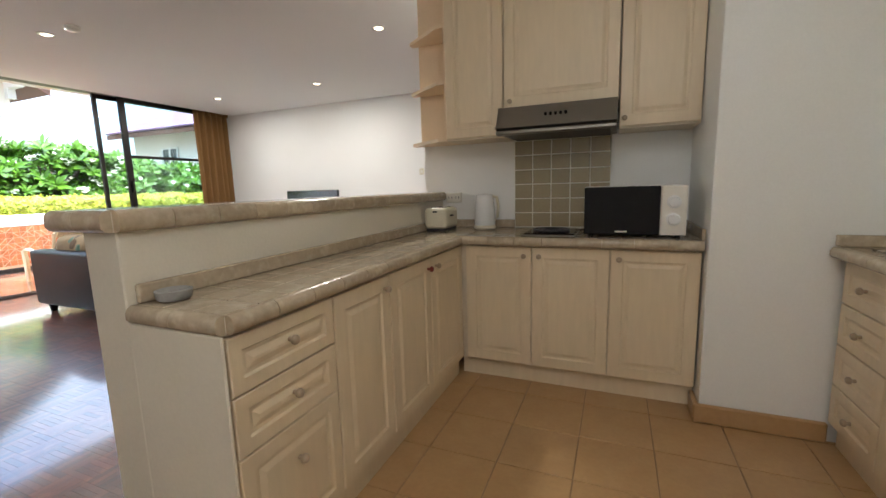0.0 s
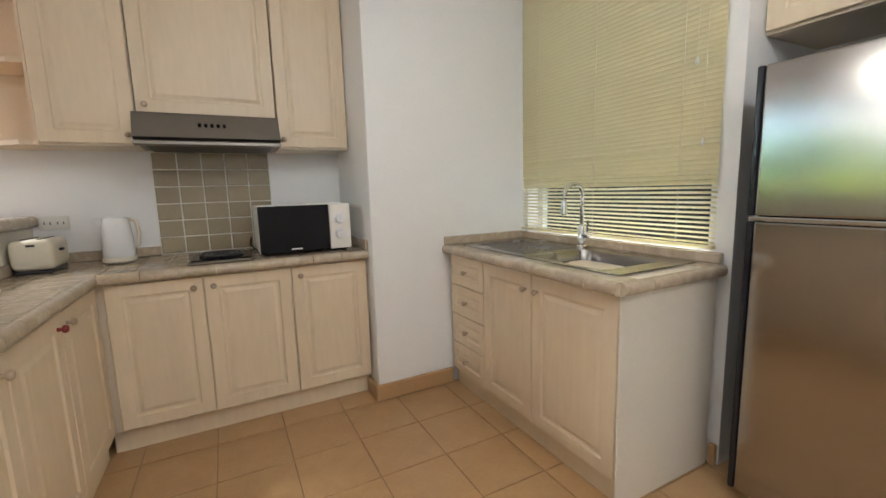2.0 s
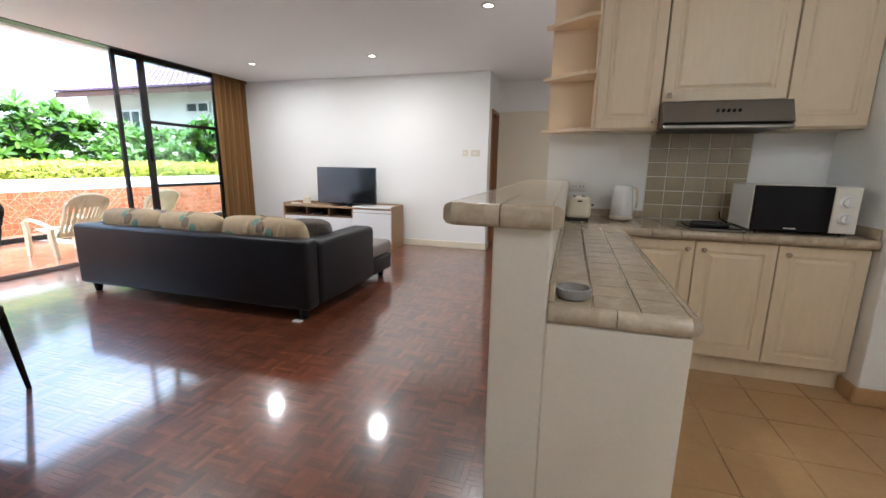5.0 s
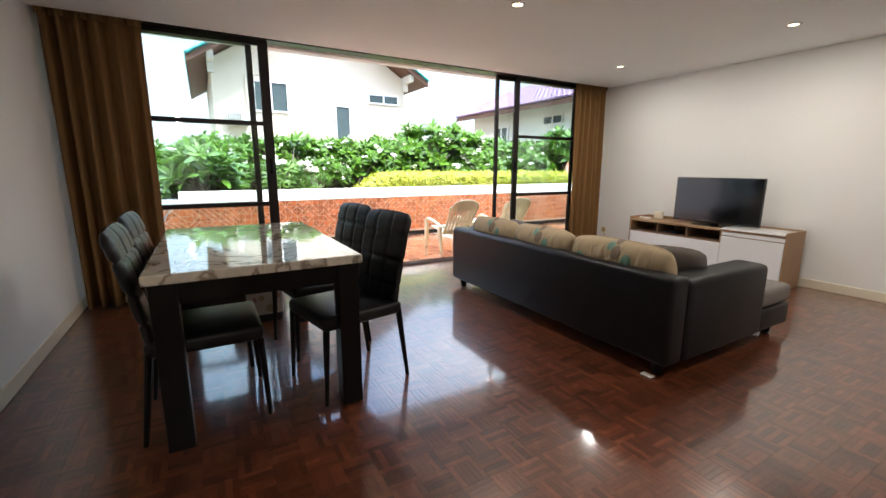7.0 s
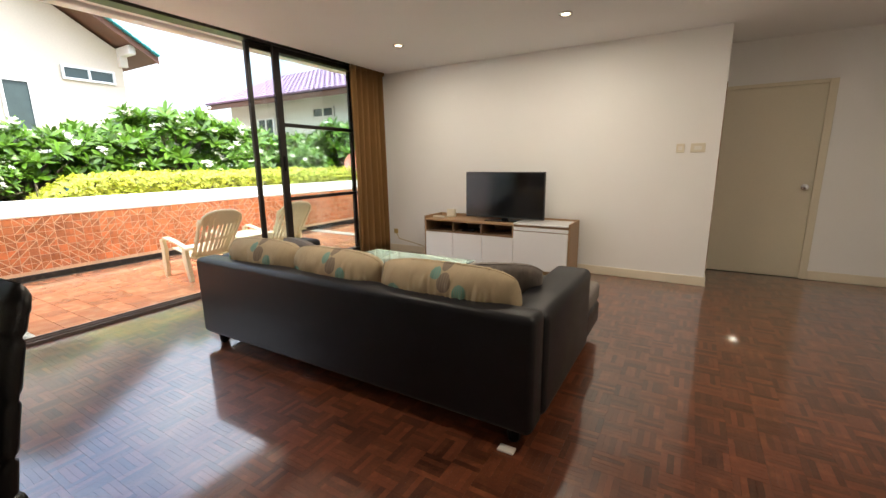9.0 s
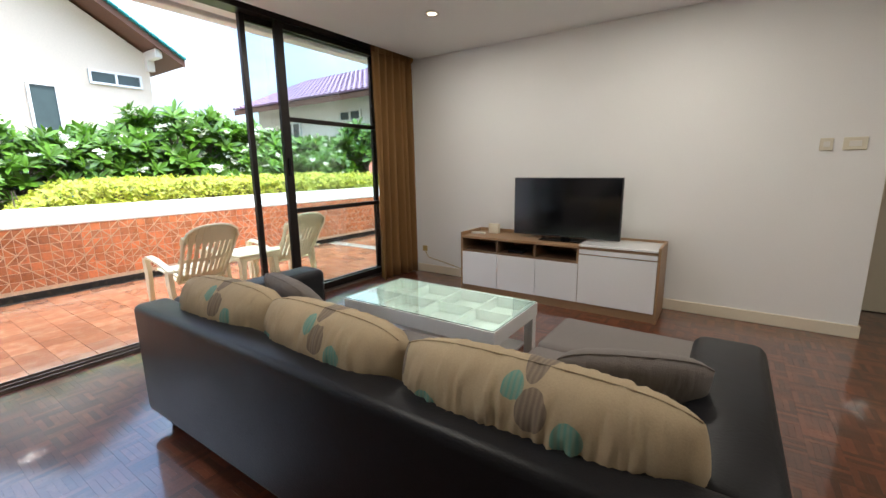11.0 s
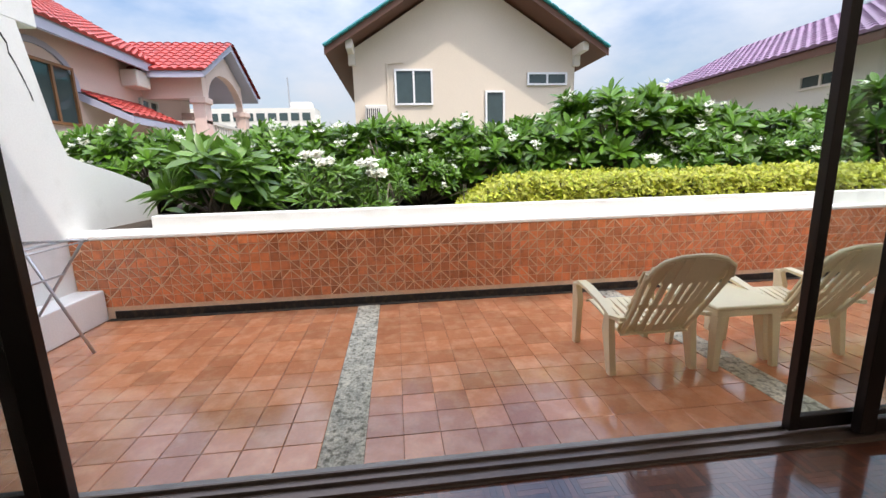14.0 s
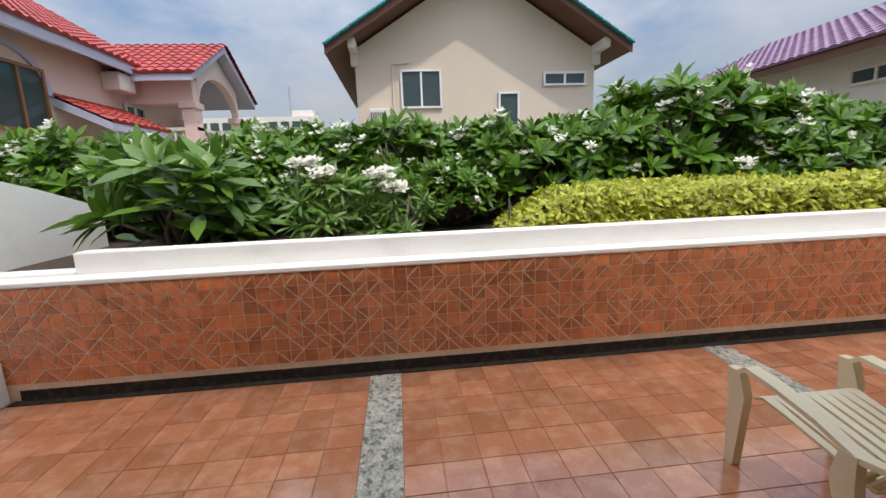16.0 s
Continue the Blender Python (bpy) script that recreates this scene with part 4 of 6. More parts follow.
Shape().box(1.731, 1.7325, 0.868, 0.976, 1.435, 1.449).obj("label_stripe", M_LABELG, lb)
Shape().prism([(1.7325, 0.922 + 0.046 * math.cos(a), 1.53 + 0.046 * math.sin(a)) for a in [i * math.pi / 12 for i in range(13)]], (0.002, 0, 0)).obj("label_arc", M_LABELG, lb)
Shape().prism([(1.7315, 0.922 + 0.018 * math.cos(a), 1.532 + 0.018 * math.sin(a)) for a in [i * math.pi / 8 for i in range(16)]], (0.001, 0, 0)).obj("label_disc", M_LABELR, lb)
cu = bpy.data.curves.new("number", "FONT")
cu.body, cu.size, cu.align_x, cu.align_y, cu.extrude = "5", 0.028, "CENTER", "CENTER", 0.0003
ob = new("number", cu)
ob.data.materials.append(M_WHITE)
ob.parent = lb
ob.matrix_basis = Matrix.Translation(Vector((1.7308, 0.922, 1.532)) - BASE["fridge"]) @ Euler((radians(90), 0, radians(-90))).to_matrix().to_4x4()
for i in range(3):
    Shape().box(1.731, 1.7325, 0.885, 0.96, 1.50 - i * 0.014, 1.503 - i * 0.014).obj("label_line", M_WHITE, lb)
Shape().box(1.7315, 1.7345, 0.868, 0.92, 1.594, 1.606).prism([(1.7315, 0.935 + 0.011 * math.cos(a), 1.599 + 0.011 * math.sin(a)) for a in (0.52, 2.62, 4.71)], (0.003, 0, 0)).obj("badge", M_CHROME, f)
c = thing("high_cabinet", (2.2, 1.07, 1.8), "cream two-door cabinet above the fridge", "cabinet", "kitchen wall cabinets")
Shape().box(2.02, 2.449, 0.652, 1.498, 1.80, 2.57, 0.002).obj("body", M_CABIN, c)
front(c, (2.02, 1.492, 1.812), -Y, -X, 0.455, 0.74, (0.93, 0.07))
front(c, (2.02, 1.033, 1.812), -Y, -X, 0.375, 0.74, (0.08, 0.07))
c = thing("dustpan", (1.80, 0.73, 0), "green plastic dustpan standing on the tiles beside the fridge", "dustpan")
Shape().loft([[(x, y0, 0.004), (x, y1, 0.004), (x, y1, 0.012 + h), (x, y0, 0.012 + h)]
              for x, y0, y1, h in ((1.70, 0.672, 0.80, 0.0), (1.76, 0.67, 0.80, 0.02), (1.84, 0.675, 0.795, 0.07), (1.90, 0.685, 0.785, 0.085), (1.91, 0.69, 0.78, 0.06))]).obj("pan", M_GREENPL, c, smooth=40)
Shape().box(1.70, 1.90, 0.664, 0.674, 0.004, 0.10, 0.004).box(1.70, 1.90, 0.795, 0.803, 0.004, 0.10, 0.003).obj("rim", M_GREENPL, c)
c = thing("broom", (1.90, 0.72, 0), "broom with a green pole leaning between fridge and wall", "broom")
Shape().box(1.92, 2.00, 0.67, 0.80, 0.0, 0.09, 0.012, 2).obj("bristles", M_DARK, c)
Shape().tube([(1.955, 0.735, 0.08), (1.96, 0.73, 0.20)], [0.022, 0.016], 10).obj("socket", M_CONC, c, smooth=40)
Shape().tube([(1.96, 0.73, 0.19), (2.02, 0.69, 0.72), (2.07, 0.665, 1.20)], 0.012, 10).obj("pole", M_GREENPL, c, smooth=True)

# ---- living room ----
s0 = thing("sofa", (-4.05, 3.4, 0), "long black leatherette corner sofa with grey seats", "sofa")
Shape().box(-5.28, -2.71, 2.86, 3.03, 0.09, 0.665, 0.035, 3).obj("back", M_LEATHER, s0, smooth=50)
Shape().box(-5.28, -5.06, 3.03, 3.90, 0.09, 0.66, 0.045, 3).obj("armrest", M_LEATHER, s0, smooth=50)
Shape().box(-2.94, -2.70, 3.03, 4.02, 0.09, 0.635, 0.045, 3).obj("armrest", M_LEATHER, s0, smooth=50)
Shape().box(-5.06, -2.94, 3.03, 3.80, 0.09, 0.27, 0.02, 2).box(-3.62, -2.72, 3.80, 4.50, 0.09, 0.27, 0.025, 2).obj("base", M_LEATHER, s0, smooth=50)
Shape().box(-5.055, -4.36, 3.035, 3.84, 0.272, 0.42, 0.04, 3).box(-4.35, -3.64, 3.035, 3.84, 0.272, 0.42, 0.04, 3).obj("seat_cushion", M_GREY, s0, smooth=50)
Shape().box(-3.63, -2.945, 3.035, 4.02, 0.272, 0.42, 0.04, 3).box(-3.63, -2.72, 4.03, 4.50, 0.272, 0.42, 0.04, 3).obj("chaise_cushion", M_GREY, s0, smooth=50)
for x, y in ((-5.17, 2.95), (-2.82, 2.95), (-5.17, 3.80), (-2.82, 4.40), (-3.52, 4.40)):
    Shape().lathe((x, y, 0), Z, [(0.025, 0), (0.03, 0.01), (0.042, 0.092)], 12).obj("leg", M_BLACKWOOD, s0)
m = thing("foot_pad", (-2.80, 2.86, 0), "small white plastic pad under the sofa's corner", "pad")
Shape().box(-2.86, -2.78, 2.83, 2.88, 0.001, 0.013, 0.004).obj("pad", M_PLASTIC, m)


def cushion(name, place, rot, sx, sy, sz, material, label, wrinkle, group):
    """A stuffed cushion with a piped seam and puckers."""
    c = thing(name, place, label, "cushion", group, local=True)
    c.rotation_euler = [radians(a) for a in rot]
    s = Shape()
    nx, nz = 120, 30
    grid = []
    for side in (1, -1):
        rows = []
        for j in range(nz + 1):
            w = -1 + 2 * j / nz
            r = []
            for i in range(nx + 1):
                u = -1 + 2 * i / nx
                prof = max(0.0, (1 - abs(u) ** 3.6)) ** 0.5 * max(0.0, (1 - abs(w) ** 2.4)) ** 0.55
                cor = 1 - 0.05 * (abs(u) * abs(w)) ** 2
                tall = 1 - 0.20 * abs(u) ** 5
                bend = 0.5 * noise.noise(Vector((u * 3, w * 2, place[0] + 5)))
                crease = noise.noise(Vector((u * 26 * sx + bend, w * 2.2 + side * 3, place[0]))) + 0.5 * noise.noise(Vector((u * 55 * sx + 2 * bend, w * 2.2, place[0] + side)))
                seam = min(1, 2.2 * (1 - abs(w)) + 0.25)
                y = prof * sy / 2 + wrinkle * prof * min(1, 5 * (1 - abs(u))) * crease * (1.25 - 0.6 * seam) * (0.55 + 0.9 * abs(noise.noise(Vector((u * 4, w * 2.5, place[0] + 9)))))
                edge = 1 + 0.018 * noise.noise(Vector((u * 20 * sx, side * 0.0 + (2 if w > 0 else 7), place[0]))) * abs(w) ** 4
                r.append((u * sx / 2 * cor, side * max(y, 0.0), w * sz / 2 * cor * tall * edge))
            rows.append(r)
        s.loft(rows, closed=False)
    bmesh.ops.remove_doubles(s.bm, verts=s.bm.verts, dist=0.0012)
    s.obj("cover", material, c, smooth=True)
    path = []
    for k in range(61):
        u = -0.985 + 1.97 * k / 60
        path.append((u * sx / 2 * (1 - 0.05 * u * u), 0, sz / 2 * (1 - 0.05 * u * u) * (1 - 0.20 * abs(u) ** 5)))
    Shape().tube(path, 0.0032, 6).obj("piping", material, c, smooth=True)
    return c


for x, y, rz, tilt, wd in ((-4.76, 3.10, 3, 10, 0.70), (-4.06, 3.10, -2, 11, 0.76), (-3.27, 3.09, 1, 9, 0.84)):
    cushion("back_cushion", (x, y, 0.615), (tilt, 0, rz), wd, 0.27, 0.40, M_PRINT, "cream back cushion printed with teal and olive leaves", 0.028, "printed sofa cushions")
cushion("scatter_cushion", (-3.10, 3.46, 0.585), (35, 0, 22), 0.46, 0.15, 0.44, M_GREY, "taupe square cushion leaning in the sofa's corner", 0.012, "taupe cushions")
cushion("scatter_cushion", (-4.74, 3.46, 0.585), (35, 0, -12), 0.46, 0.15, 0.44, M_GREY, "taupe square cushion leaning in the sofa's corner", 0.012, "taupe cushions")

# coffee table
c = thing("coffee_table", (-4.46, 4.355, 0), "white lacquered coffee table with glass top and compartments", "table")
x0, x1, y0, y1 = -5.06, -3.87, 4.04, 4.67
s = Shape().box(x0, x1, y0, y0 + 0.03, 0.32, 0.412, 0.002).box(x0, x1, y1 - 0.03, y1, 0.32, 0.412, 0.002).box(x0, x0 + 0.03, y0 + 0.03, y1 - 0.03, 0.32, 0.412).box(x1 - 0.03, x1, y0 + 0.03, y1 - 0.03, 0.32, 0.412)
s.box(x0 + 0.03, x1 - 0.03, y0 + 0.03, y1 - 0.03, 0.32, 0.335)
for k in (1, 2, 3):
    xx = x0 + (x1 - x0) * k / 4
    s.box(xx - 0.008, xx + 0.008, y0 + 0.03, y1 - 0.03, 0.335, 0.405)
s.box(x0 + 0.03, x1 - 0.03, (y0 + y1) / 2 - 0.008, (y0 + y1) / 2 + 0.008, 0.335, 0.404)
s.obj("tray", M_WHITE, c)
g = Shape().box(x0 + 0.004, x1 - 0.004, y0 + 0.004, y1 - 0.004, 0.413, 0.419, 0.001).obj("glass_top", M_GREENGL, c)
g.visible_shadow = False
for x in (x0 + 0.035, x1 - 0.035):
    for y in (y0 + 0.035, y1 - 0.035):
        Shape().box(x - 0.03, x + 0.03, y - 0.03, y + 0.03, 0, 0.32, 0.003).obj("leg", M_WHITE, c)
Shape().box(x0 + 0.06, x1 - 0.06, y0 + 0.06, y1 - 0.06, 0.12, 0.14, 0.002).obj("lower_shelf", M_WHITE, c)

# television stand
c = thing("tv_stand", (-4.24, 6.02, 0), "oak laminate television stand with white fronts", "cabinet")
x0, x1, y0, y1 = -5.18, -3.28, 5.80, 6.23
xr = -3.94
s = Shape().box(x0, x0 + 0.02, y0, y1, 0, 0.645, 0.002).box(x1 - 0.02, x1, y0, y1, 0, 0.645, 0.002).box(x0 + 0.02, x1 - 0.02, y1 - 0.018, y1, 0.0, 0.645)
s.box(x0 + 0.02, xr, y0, y1 - 0.018, 0.585, 0.61, 0.002).box(x0 + 0.02, x1 - 0.02, y0 + 0.02, y1 - 0.018, 0, 0.08).box(xr - 0.018, xr, y0 + 0.01, y1 - 0.018, 0.08, 0.585).box(xr, x1 - 0.02, y0 + 0.02, y1 - 0.018, 0.58, 0.605)
s.obj("carcass", M_WOOD, c)
# compartment shelf, dividers and back, darker than the carcass
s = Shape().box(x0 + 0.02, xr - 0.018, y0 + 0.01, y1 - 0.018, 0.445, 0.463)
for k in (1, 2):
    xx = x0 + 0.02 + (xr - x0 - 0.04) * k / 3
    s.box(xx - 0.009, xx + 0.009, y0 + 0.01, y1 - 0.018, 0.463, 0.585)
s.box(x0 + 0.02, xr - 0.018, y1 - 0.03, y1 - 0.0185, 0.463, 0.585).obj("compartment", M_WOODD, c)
for k in range(3):
    w3 = (xr - x0 - 0.02) / 3
    Shape().box(x0 + 0.022 + w3 * k, x0 + 0.018 + w3 * (k + 1), y0 - 0.002, y0 + 0.016, 0.085, 0.442, 0.002).obj("door", M_WHITE, c)
Shape().box(xr + 0.004, x1 - 0.022, y0 - 0.004, y0 + 0.016, 0.085, 0.53, 0.002).box(xr + 0.004, x1 - 0.022, y0 + 0.004, y0 + 0.018, 0.54, 0.58, 0.002).obj("tall_door", M_WHITE, c)
Shape().box(xr + 0.002, x1 - 0.021, y0 - 0.006, y1 - 0.02, 0.606, 0.626, 0.003).obj("white_top", M_WHITE, c)
m = thing("set_top_box", (-4.45, 6.0, 0.463), "small black receiver box in the stand's compartment", "receiver")
Shape().box(-4.66, -4.50, 5.86, 5.98, 0.464, 0.50, 0.003).obj("box", M_BLACK, m)
c = thing("television", (-4.13, 6.03, 0.61), "black flat-screen television on a low foot", "television")
Shape().box(-4.655, -3.635, 5.985, 6.02, 0.645, 1.205, 0.004).obj("frame", M_DARK, c)
Shape().box(-4.645, -3.645, 5.982, 5.986, 0.66, 1.197).obj("screen", M_TVSCR, c)
Shape().box(-4.5, -3.77, 6.02, 6.06, 0.70, 1.05, 0.01).obj("rear_housing", M_DARK, c)
Shape().box(-4.17, -4.09, 5.99, 6.02, 0.615, 0.67).box(-4.36, -3.90, 5.90, 6.10, 0.611, 0.622, 0.004).obj("foot", M_BLACK, c)
m = thing("clock_box", (-4.93, 6.08, 0.61), "small cream square desk clock on the stand", "clock")
Shape().box(-4.99, -4.87, 6.06, 6.11, 0.611, 0.715, 0.008, 2).obj("case", M_CREAMPL, m)
Shape().box(-4.97, -4.89, 6.057, 6.061, 0.65, 0.69).obj("display", M_BASE, m)
m = thing("remote_control", (-5.07, 5.98, 0.61), "pale remote control lying on the stand", "remote")
Shape().box(-5.14, -4.98, 5.95, 5.99, 0.611, 0.632, 0.006, 2).obj("body", M_PLASTIC, m)
m = thing("wall_cable", (-5.6, 6.28, 0.1), "thin yellowish cable hanging along the skirting", "cable")
Shape().tube([(-6.02, 6.27, 0.30), (-5.95, 6.265, 0.2), (-5.7, 6.26, 0.16), (-5.4, 6.26, 0.10), (-5.2, 6.25, 0.05)], 0.005, 6).box(-6.06, -5.99, 6.287, 6.2995, 0.27, 0.34, 0.003).obj("cable", M_CABLE, m, smooth=40)

# dining table
c = thing("dining_table", (-4.22, 0.70, 0), "dining table with polished marble top and black legs", "table")
x0, x1, y0, y1 = -5.02, -3.43, 0.21, 1.19
Shape().box(x0, x1, y0, y1, 0.812, 0.86, 0.008, 2).obj("top", M_MARBLE, c)
Shape().box(x0 + 0.04, x1 - 0.04, y0 + 0.04, y1 - 0.04, 0.71, 0.811).obj("apron", M_BLACKWOOD, c)
for x in (x0 + 0.02, x1 - 0.13):
    for y in (y0 + 0.02, y1 - 0.13):
        Shape().box(x, x + 0.11, y, y + 0.11, 0, 0.811, 0.004).obj("leg", M_BLACKWOOD, c)


def dining_chair():
    c = thing("dining_chair", (0, 0, 0), "black leatherette dining chair with a stitched square-panelled back", "chair", "chairs round the dining table", local=True)
    Shape().box(-0.25, 0.25, -0.27, 0.25, 0.43, 0.51, 0.025, 3).obj("seat", M_CHLEATHER, c, smooth=50)
    nu, nv, low, high = 30, 40, 0.47, 1.045
    def pad(u, v, side):
        z = low + (high - low) * v
        half = 0.235 + 0.01 * v
        half -= 0.035 * max(0.0, (v - 0.9) / 0.1) ** 2
        lean = 0.215 + 0.16 * (z - 0.47) + 0.10 * (z - 0.47) ** 2
        cols = min(abs(u - q) for q in (-0.34, 0.34)) * half
        rows = min(abs(z - q) for q in (0.60, 0.75, 0.90))
        dent = 0.014 * math.exp(-(cols / 0.009) ** 2) + 0.014 * math.exp(-(rows / 0.009) ** 2)
        puff = 0.008 * (1 - u * u) + 0.002
        rim = min(1.0, 9 * (1 - abs(u)), 12 * (1 - v) + 0.02) ** 0.5
        return (u * half, lean + side * rim * (0.021 + puff - min(dent, 0.016)), z - (0.012 * u * u if v > 0.85 else 0))
    s = Shape()
    for side in (-1, 1):
        s.loft([[pad(-1 + 2 * i / nu, j / nv, side) for i in range(nu + 1)] for j in range(nv + 1)], closed=False)
    bmesh.ops.remove_doubles(s.bm, verts=s.bm.verts, dist=0.0008)
    s.obj("backrest", M_CHLEATHER, c, smooth=True)
    for x in (-0.23, 0.23):
        Shape().tube([(x, -0.25, 0.44), (x * 1.02, -0.27, 0.0)], [0.02, 0.012], 8).obj("leg", M_BLACKWOOD, c, smooth=40)
        Shape().tube([(x, 0.23, 0.46), (x * 1.03, 0.29, 0.0)], [0.02, 0.012], 8).obj("leg", M_BLACKWOOD, c, smooth=40)
    return c


ch = dining_chair()
ch.matrix_basis = pose(-3.78, 1.19, 0, 0, 0, 12)
copy_thing(ch, pose(-4.42, 1.17, 0, 0, 0, 10))
copy_thing(ch, pose(-3.81, 0.42, 0, 0, 0, 180))
copy_thing(ch, pose(-4.46, 0.40, 0, 0, 0, 178))
m = thing("storage_box", (-5.2, 0.80, 0), "white fabric storage box with coloured dots under the table", "box")
Shape().loft([ring(-5.37, -5.05, 0.60, 1.0, 0.002, 0.04), ring(-5.375, -5.045, 0.595, 1.005, 0.07, 0.04)]).obj("base", M_DARK, m, smooth=40)
Shape().loft([ring(-5.375, -5.045, 0.595, 1.005, 0.071, 0.04), ring(-5.38, -5.04, 0.59, 1.01, 0.2, 0.04), ring(-5.375, -5.045, 0.595, 1.005, 0.30, 0.04)]).obj("cover", M_DOTS, m, smooth=40)

# ---- terrace ----
TZ = -0.04
ground = structure("ground", "grassy ground reaching the horizon", lambda s: s.box(-600, -6.6, -600, 600, -1.0, -0.5).box(-6.6, 600, -600, 600, -1.2, -0.55), M_GROUND)
terrace = structure("terrace", "terracotta tiled terrace with washed pebble strips", lambda s: s.box(-9.2, -6.6, -0.55, 10.2, -0.5, TZ - 0.006), M_TERGROUT)
structure("terrace_edge", "grey concrete edge along the door sill", lambda s: s.box(-6.6, -6.54, -0.6, 10.2, -0.5, -0.008, 0.004), M_CONC)
structure("gutter", "dark mossy gutter along the parapet", lambda s: s.box(-9.06, -8.99, -0.3, 10.2, TZ - 0.008, TZ + 0.002).box(-9.065, -9.045, -0.25, 10.2, TZ, 0.035), M_GUTTER)
STRIPS = ((2.07, 2.285), (4.60, 4.81), (7.2, 7.41), (-0.5, -0.45))
for a, b in STRIPS[:3]:
    tagged(Shape().box(-8.98, -6.605, a, b, TZ - 0.006, TZ + 0.003, 0.002).obj("pebble_strip", M_PEBBLE), "grey washed pebble strip between the tiles", kind="structure")
parapet = structure("parapet", "low terrace wall faced with glazed brick-red tiles", lambda s: s.box(-9.19, -9.052, -0.548, 10.2, -0.5, 0.735), M_PARGROUT)
structure("parapet_cap", "white rendered ledge and planter wall", lambda s: s.box(-9.2, -9.035, -0.548, 10.2, 0.735, 0.775, 0.008).box(-9.34, -9.2, 0.12, 10.2, -0.4, 0.925, 0.012, 2).box(-9.34, -9.2, -0.548, 0.12, -0.4, 0.80, 0.01), M_RENDER)
structure("planter_soil", "dark soil bed behind the parapet", lambda s: s.box(-13.5, -9.34, -4.0, 14.0, -0.5, 0.78), M_SOIL)


def side_wall(s):
    pts = [(-6.6, -0.3), (-9.34, -0.3), (-10.6, -0.3), (-10.6, 1.05), (-10.52, 1.19), (-9.9, 1.36), (-9.45, 1.46), (-9.26, 1.52), (-9.17, 1.75), (-9.08, 2.15), (-8.98, 2.6), (-6.6, 2.6)]
    s.prism([(x, -0.6, z) for x, z in pts], (0, 0.05, 0))
    s.prism([(x, -0.72, z) for x, z in pts], (0, 0.12, 0))


structure("wall_terrace", "white rendered terrace side wall with a sloping edge", side_wall, M_RENDER)
structure("terrace_bench", "white rendered step along the terrace side wall", lambda s: s.box(-9.03, -6.6, -0.55, -0.30, TZ, 0.26, 0.012, 2), M_RENDER)
structure("eaves_slab", "white roof slab overhanging the terrace", lambda s: s.box(-7.15, -6.45, -0.9, 10.3, 2.80, 3.0, 0.01).box(-7.3, -7.15, -0.9, 10.3, 2.76, 3.05, 0.01).box(-9.2, -6.6, -0.95, -0.55, 2.60, 2.95, 0.01), M_RENDER)
# out of view; edge and height set so its shadow ends near the parapet cap
structure("roof", "unseen flat roof over the rooms, sized to shade the terrace", lambda s: s.box(-7.6, 2.3, -1.2, 10.4, 3.05, 3.6), M_RENDER)
structure("wall_outer", "white rendered outer wall of the next room", lambda s: s.box(-6.6, -6.4, 6.45, 10.2, -0.5, 2.8), M_RENDER)
structure("wall_terrace_end", "white rendered wall closing the terrace's far end", lambda s: s.box(-10.4, -6.6, 9.6, 9.8, -0.5, 0.95).box(-9.6, -6.6, 9.8, 9.95, -0.5, 2.2), M_RENDER)
st = tagged(thing("water_stain", (-8.8, -0.545, 2.2), "black water stain running down the white wall", "stain"), kind="structure")
s = Shape()
rg = random.Random(2)
p = Vector((-8.80, -0.5485, 2.46))
while p.z > 2.0:
    q = p + Vector((-0.05 * rg.uniform(-0.1, 1.0), 0, -0.07))
    w = rg.uniform(0.004, 0.012)
    s.prism([(p.x - w, p.y, p.z), (p.x + w, p.y, p.z), (q.x + w * 0.8, q.y, q.z), (q.x - w * 0.8, q.y, q.z)], (0, 0.0015, 0))
    p = q
s.obj("streak", M_STAIN, st)

# drying rack
r = thing("drying_rack", (-8.2, -0.1, TZ), "folding grey metal clothes drying rack on the terrace", "drying rack")
for x in (-8.25, -7.55):
    Shape().tube([(x, -0.27, 0.275), (x, 0.15, 0.86)], 0.011, 8).tube([(x + 0.03, 0.09, TZ), (x + 0.03, -0.28, 0.86)], 0.011, 8).obj("leg", M_ALU, r, smooth=True)
s = Shape()
for k in range(5):
    y = -0.25 + 0.10 * k
    s.tube([(-8.27, y, 0.84 + 0.012 * (k % 2)), (-7.5, y, 0.84 + 0.012 * (k % 2))], 0.006, 6)
s.tube([(-8.26, -0.30, 0.85), (-8.26, 0.17, 0.85)], 0.010, 8).tube([(-7.52, -0.30, 0.85), (-7.52, 0.17, 0.85)], 0.010, 8).tube([(-8.24, -0.02, 0.60), (-7.54, -0.02, 0.60)], 0.008, 6)
s.obj("rails", M_ALU, r, smooth=True)


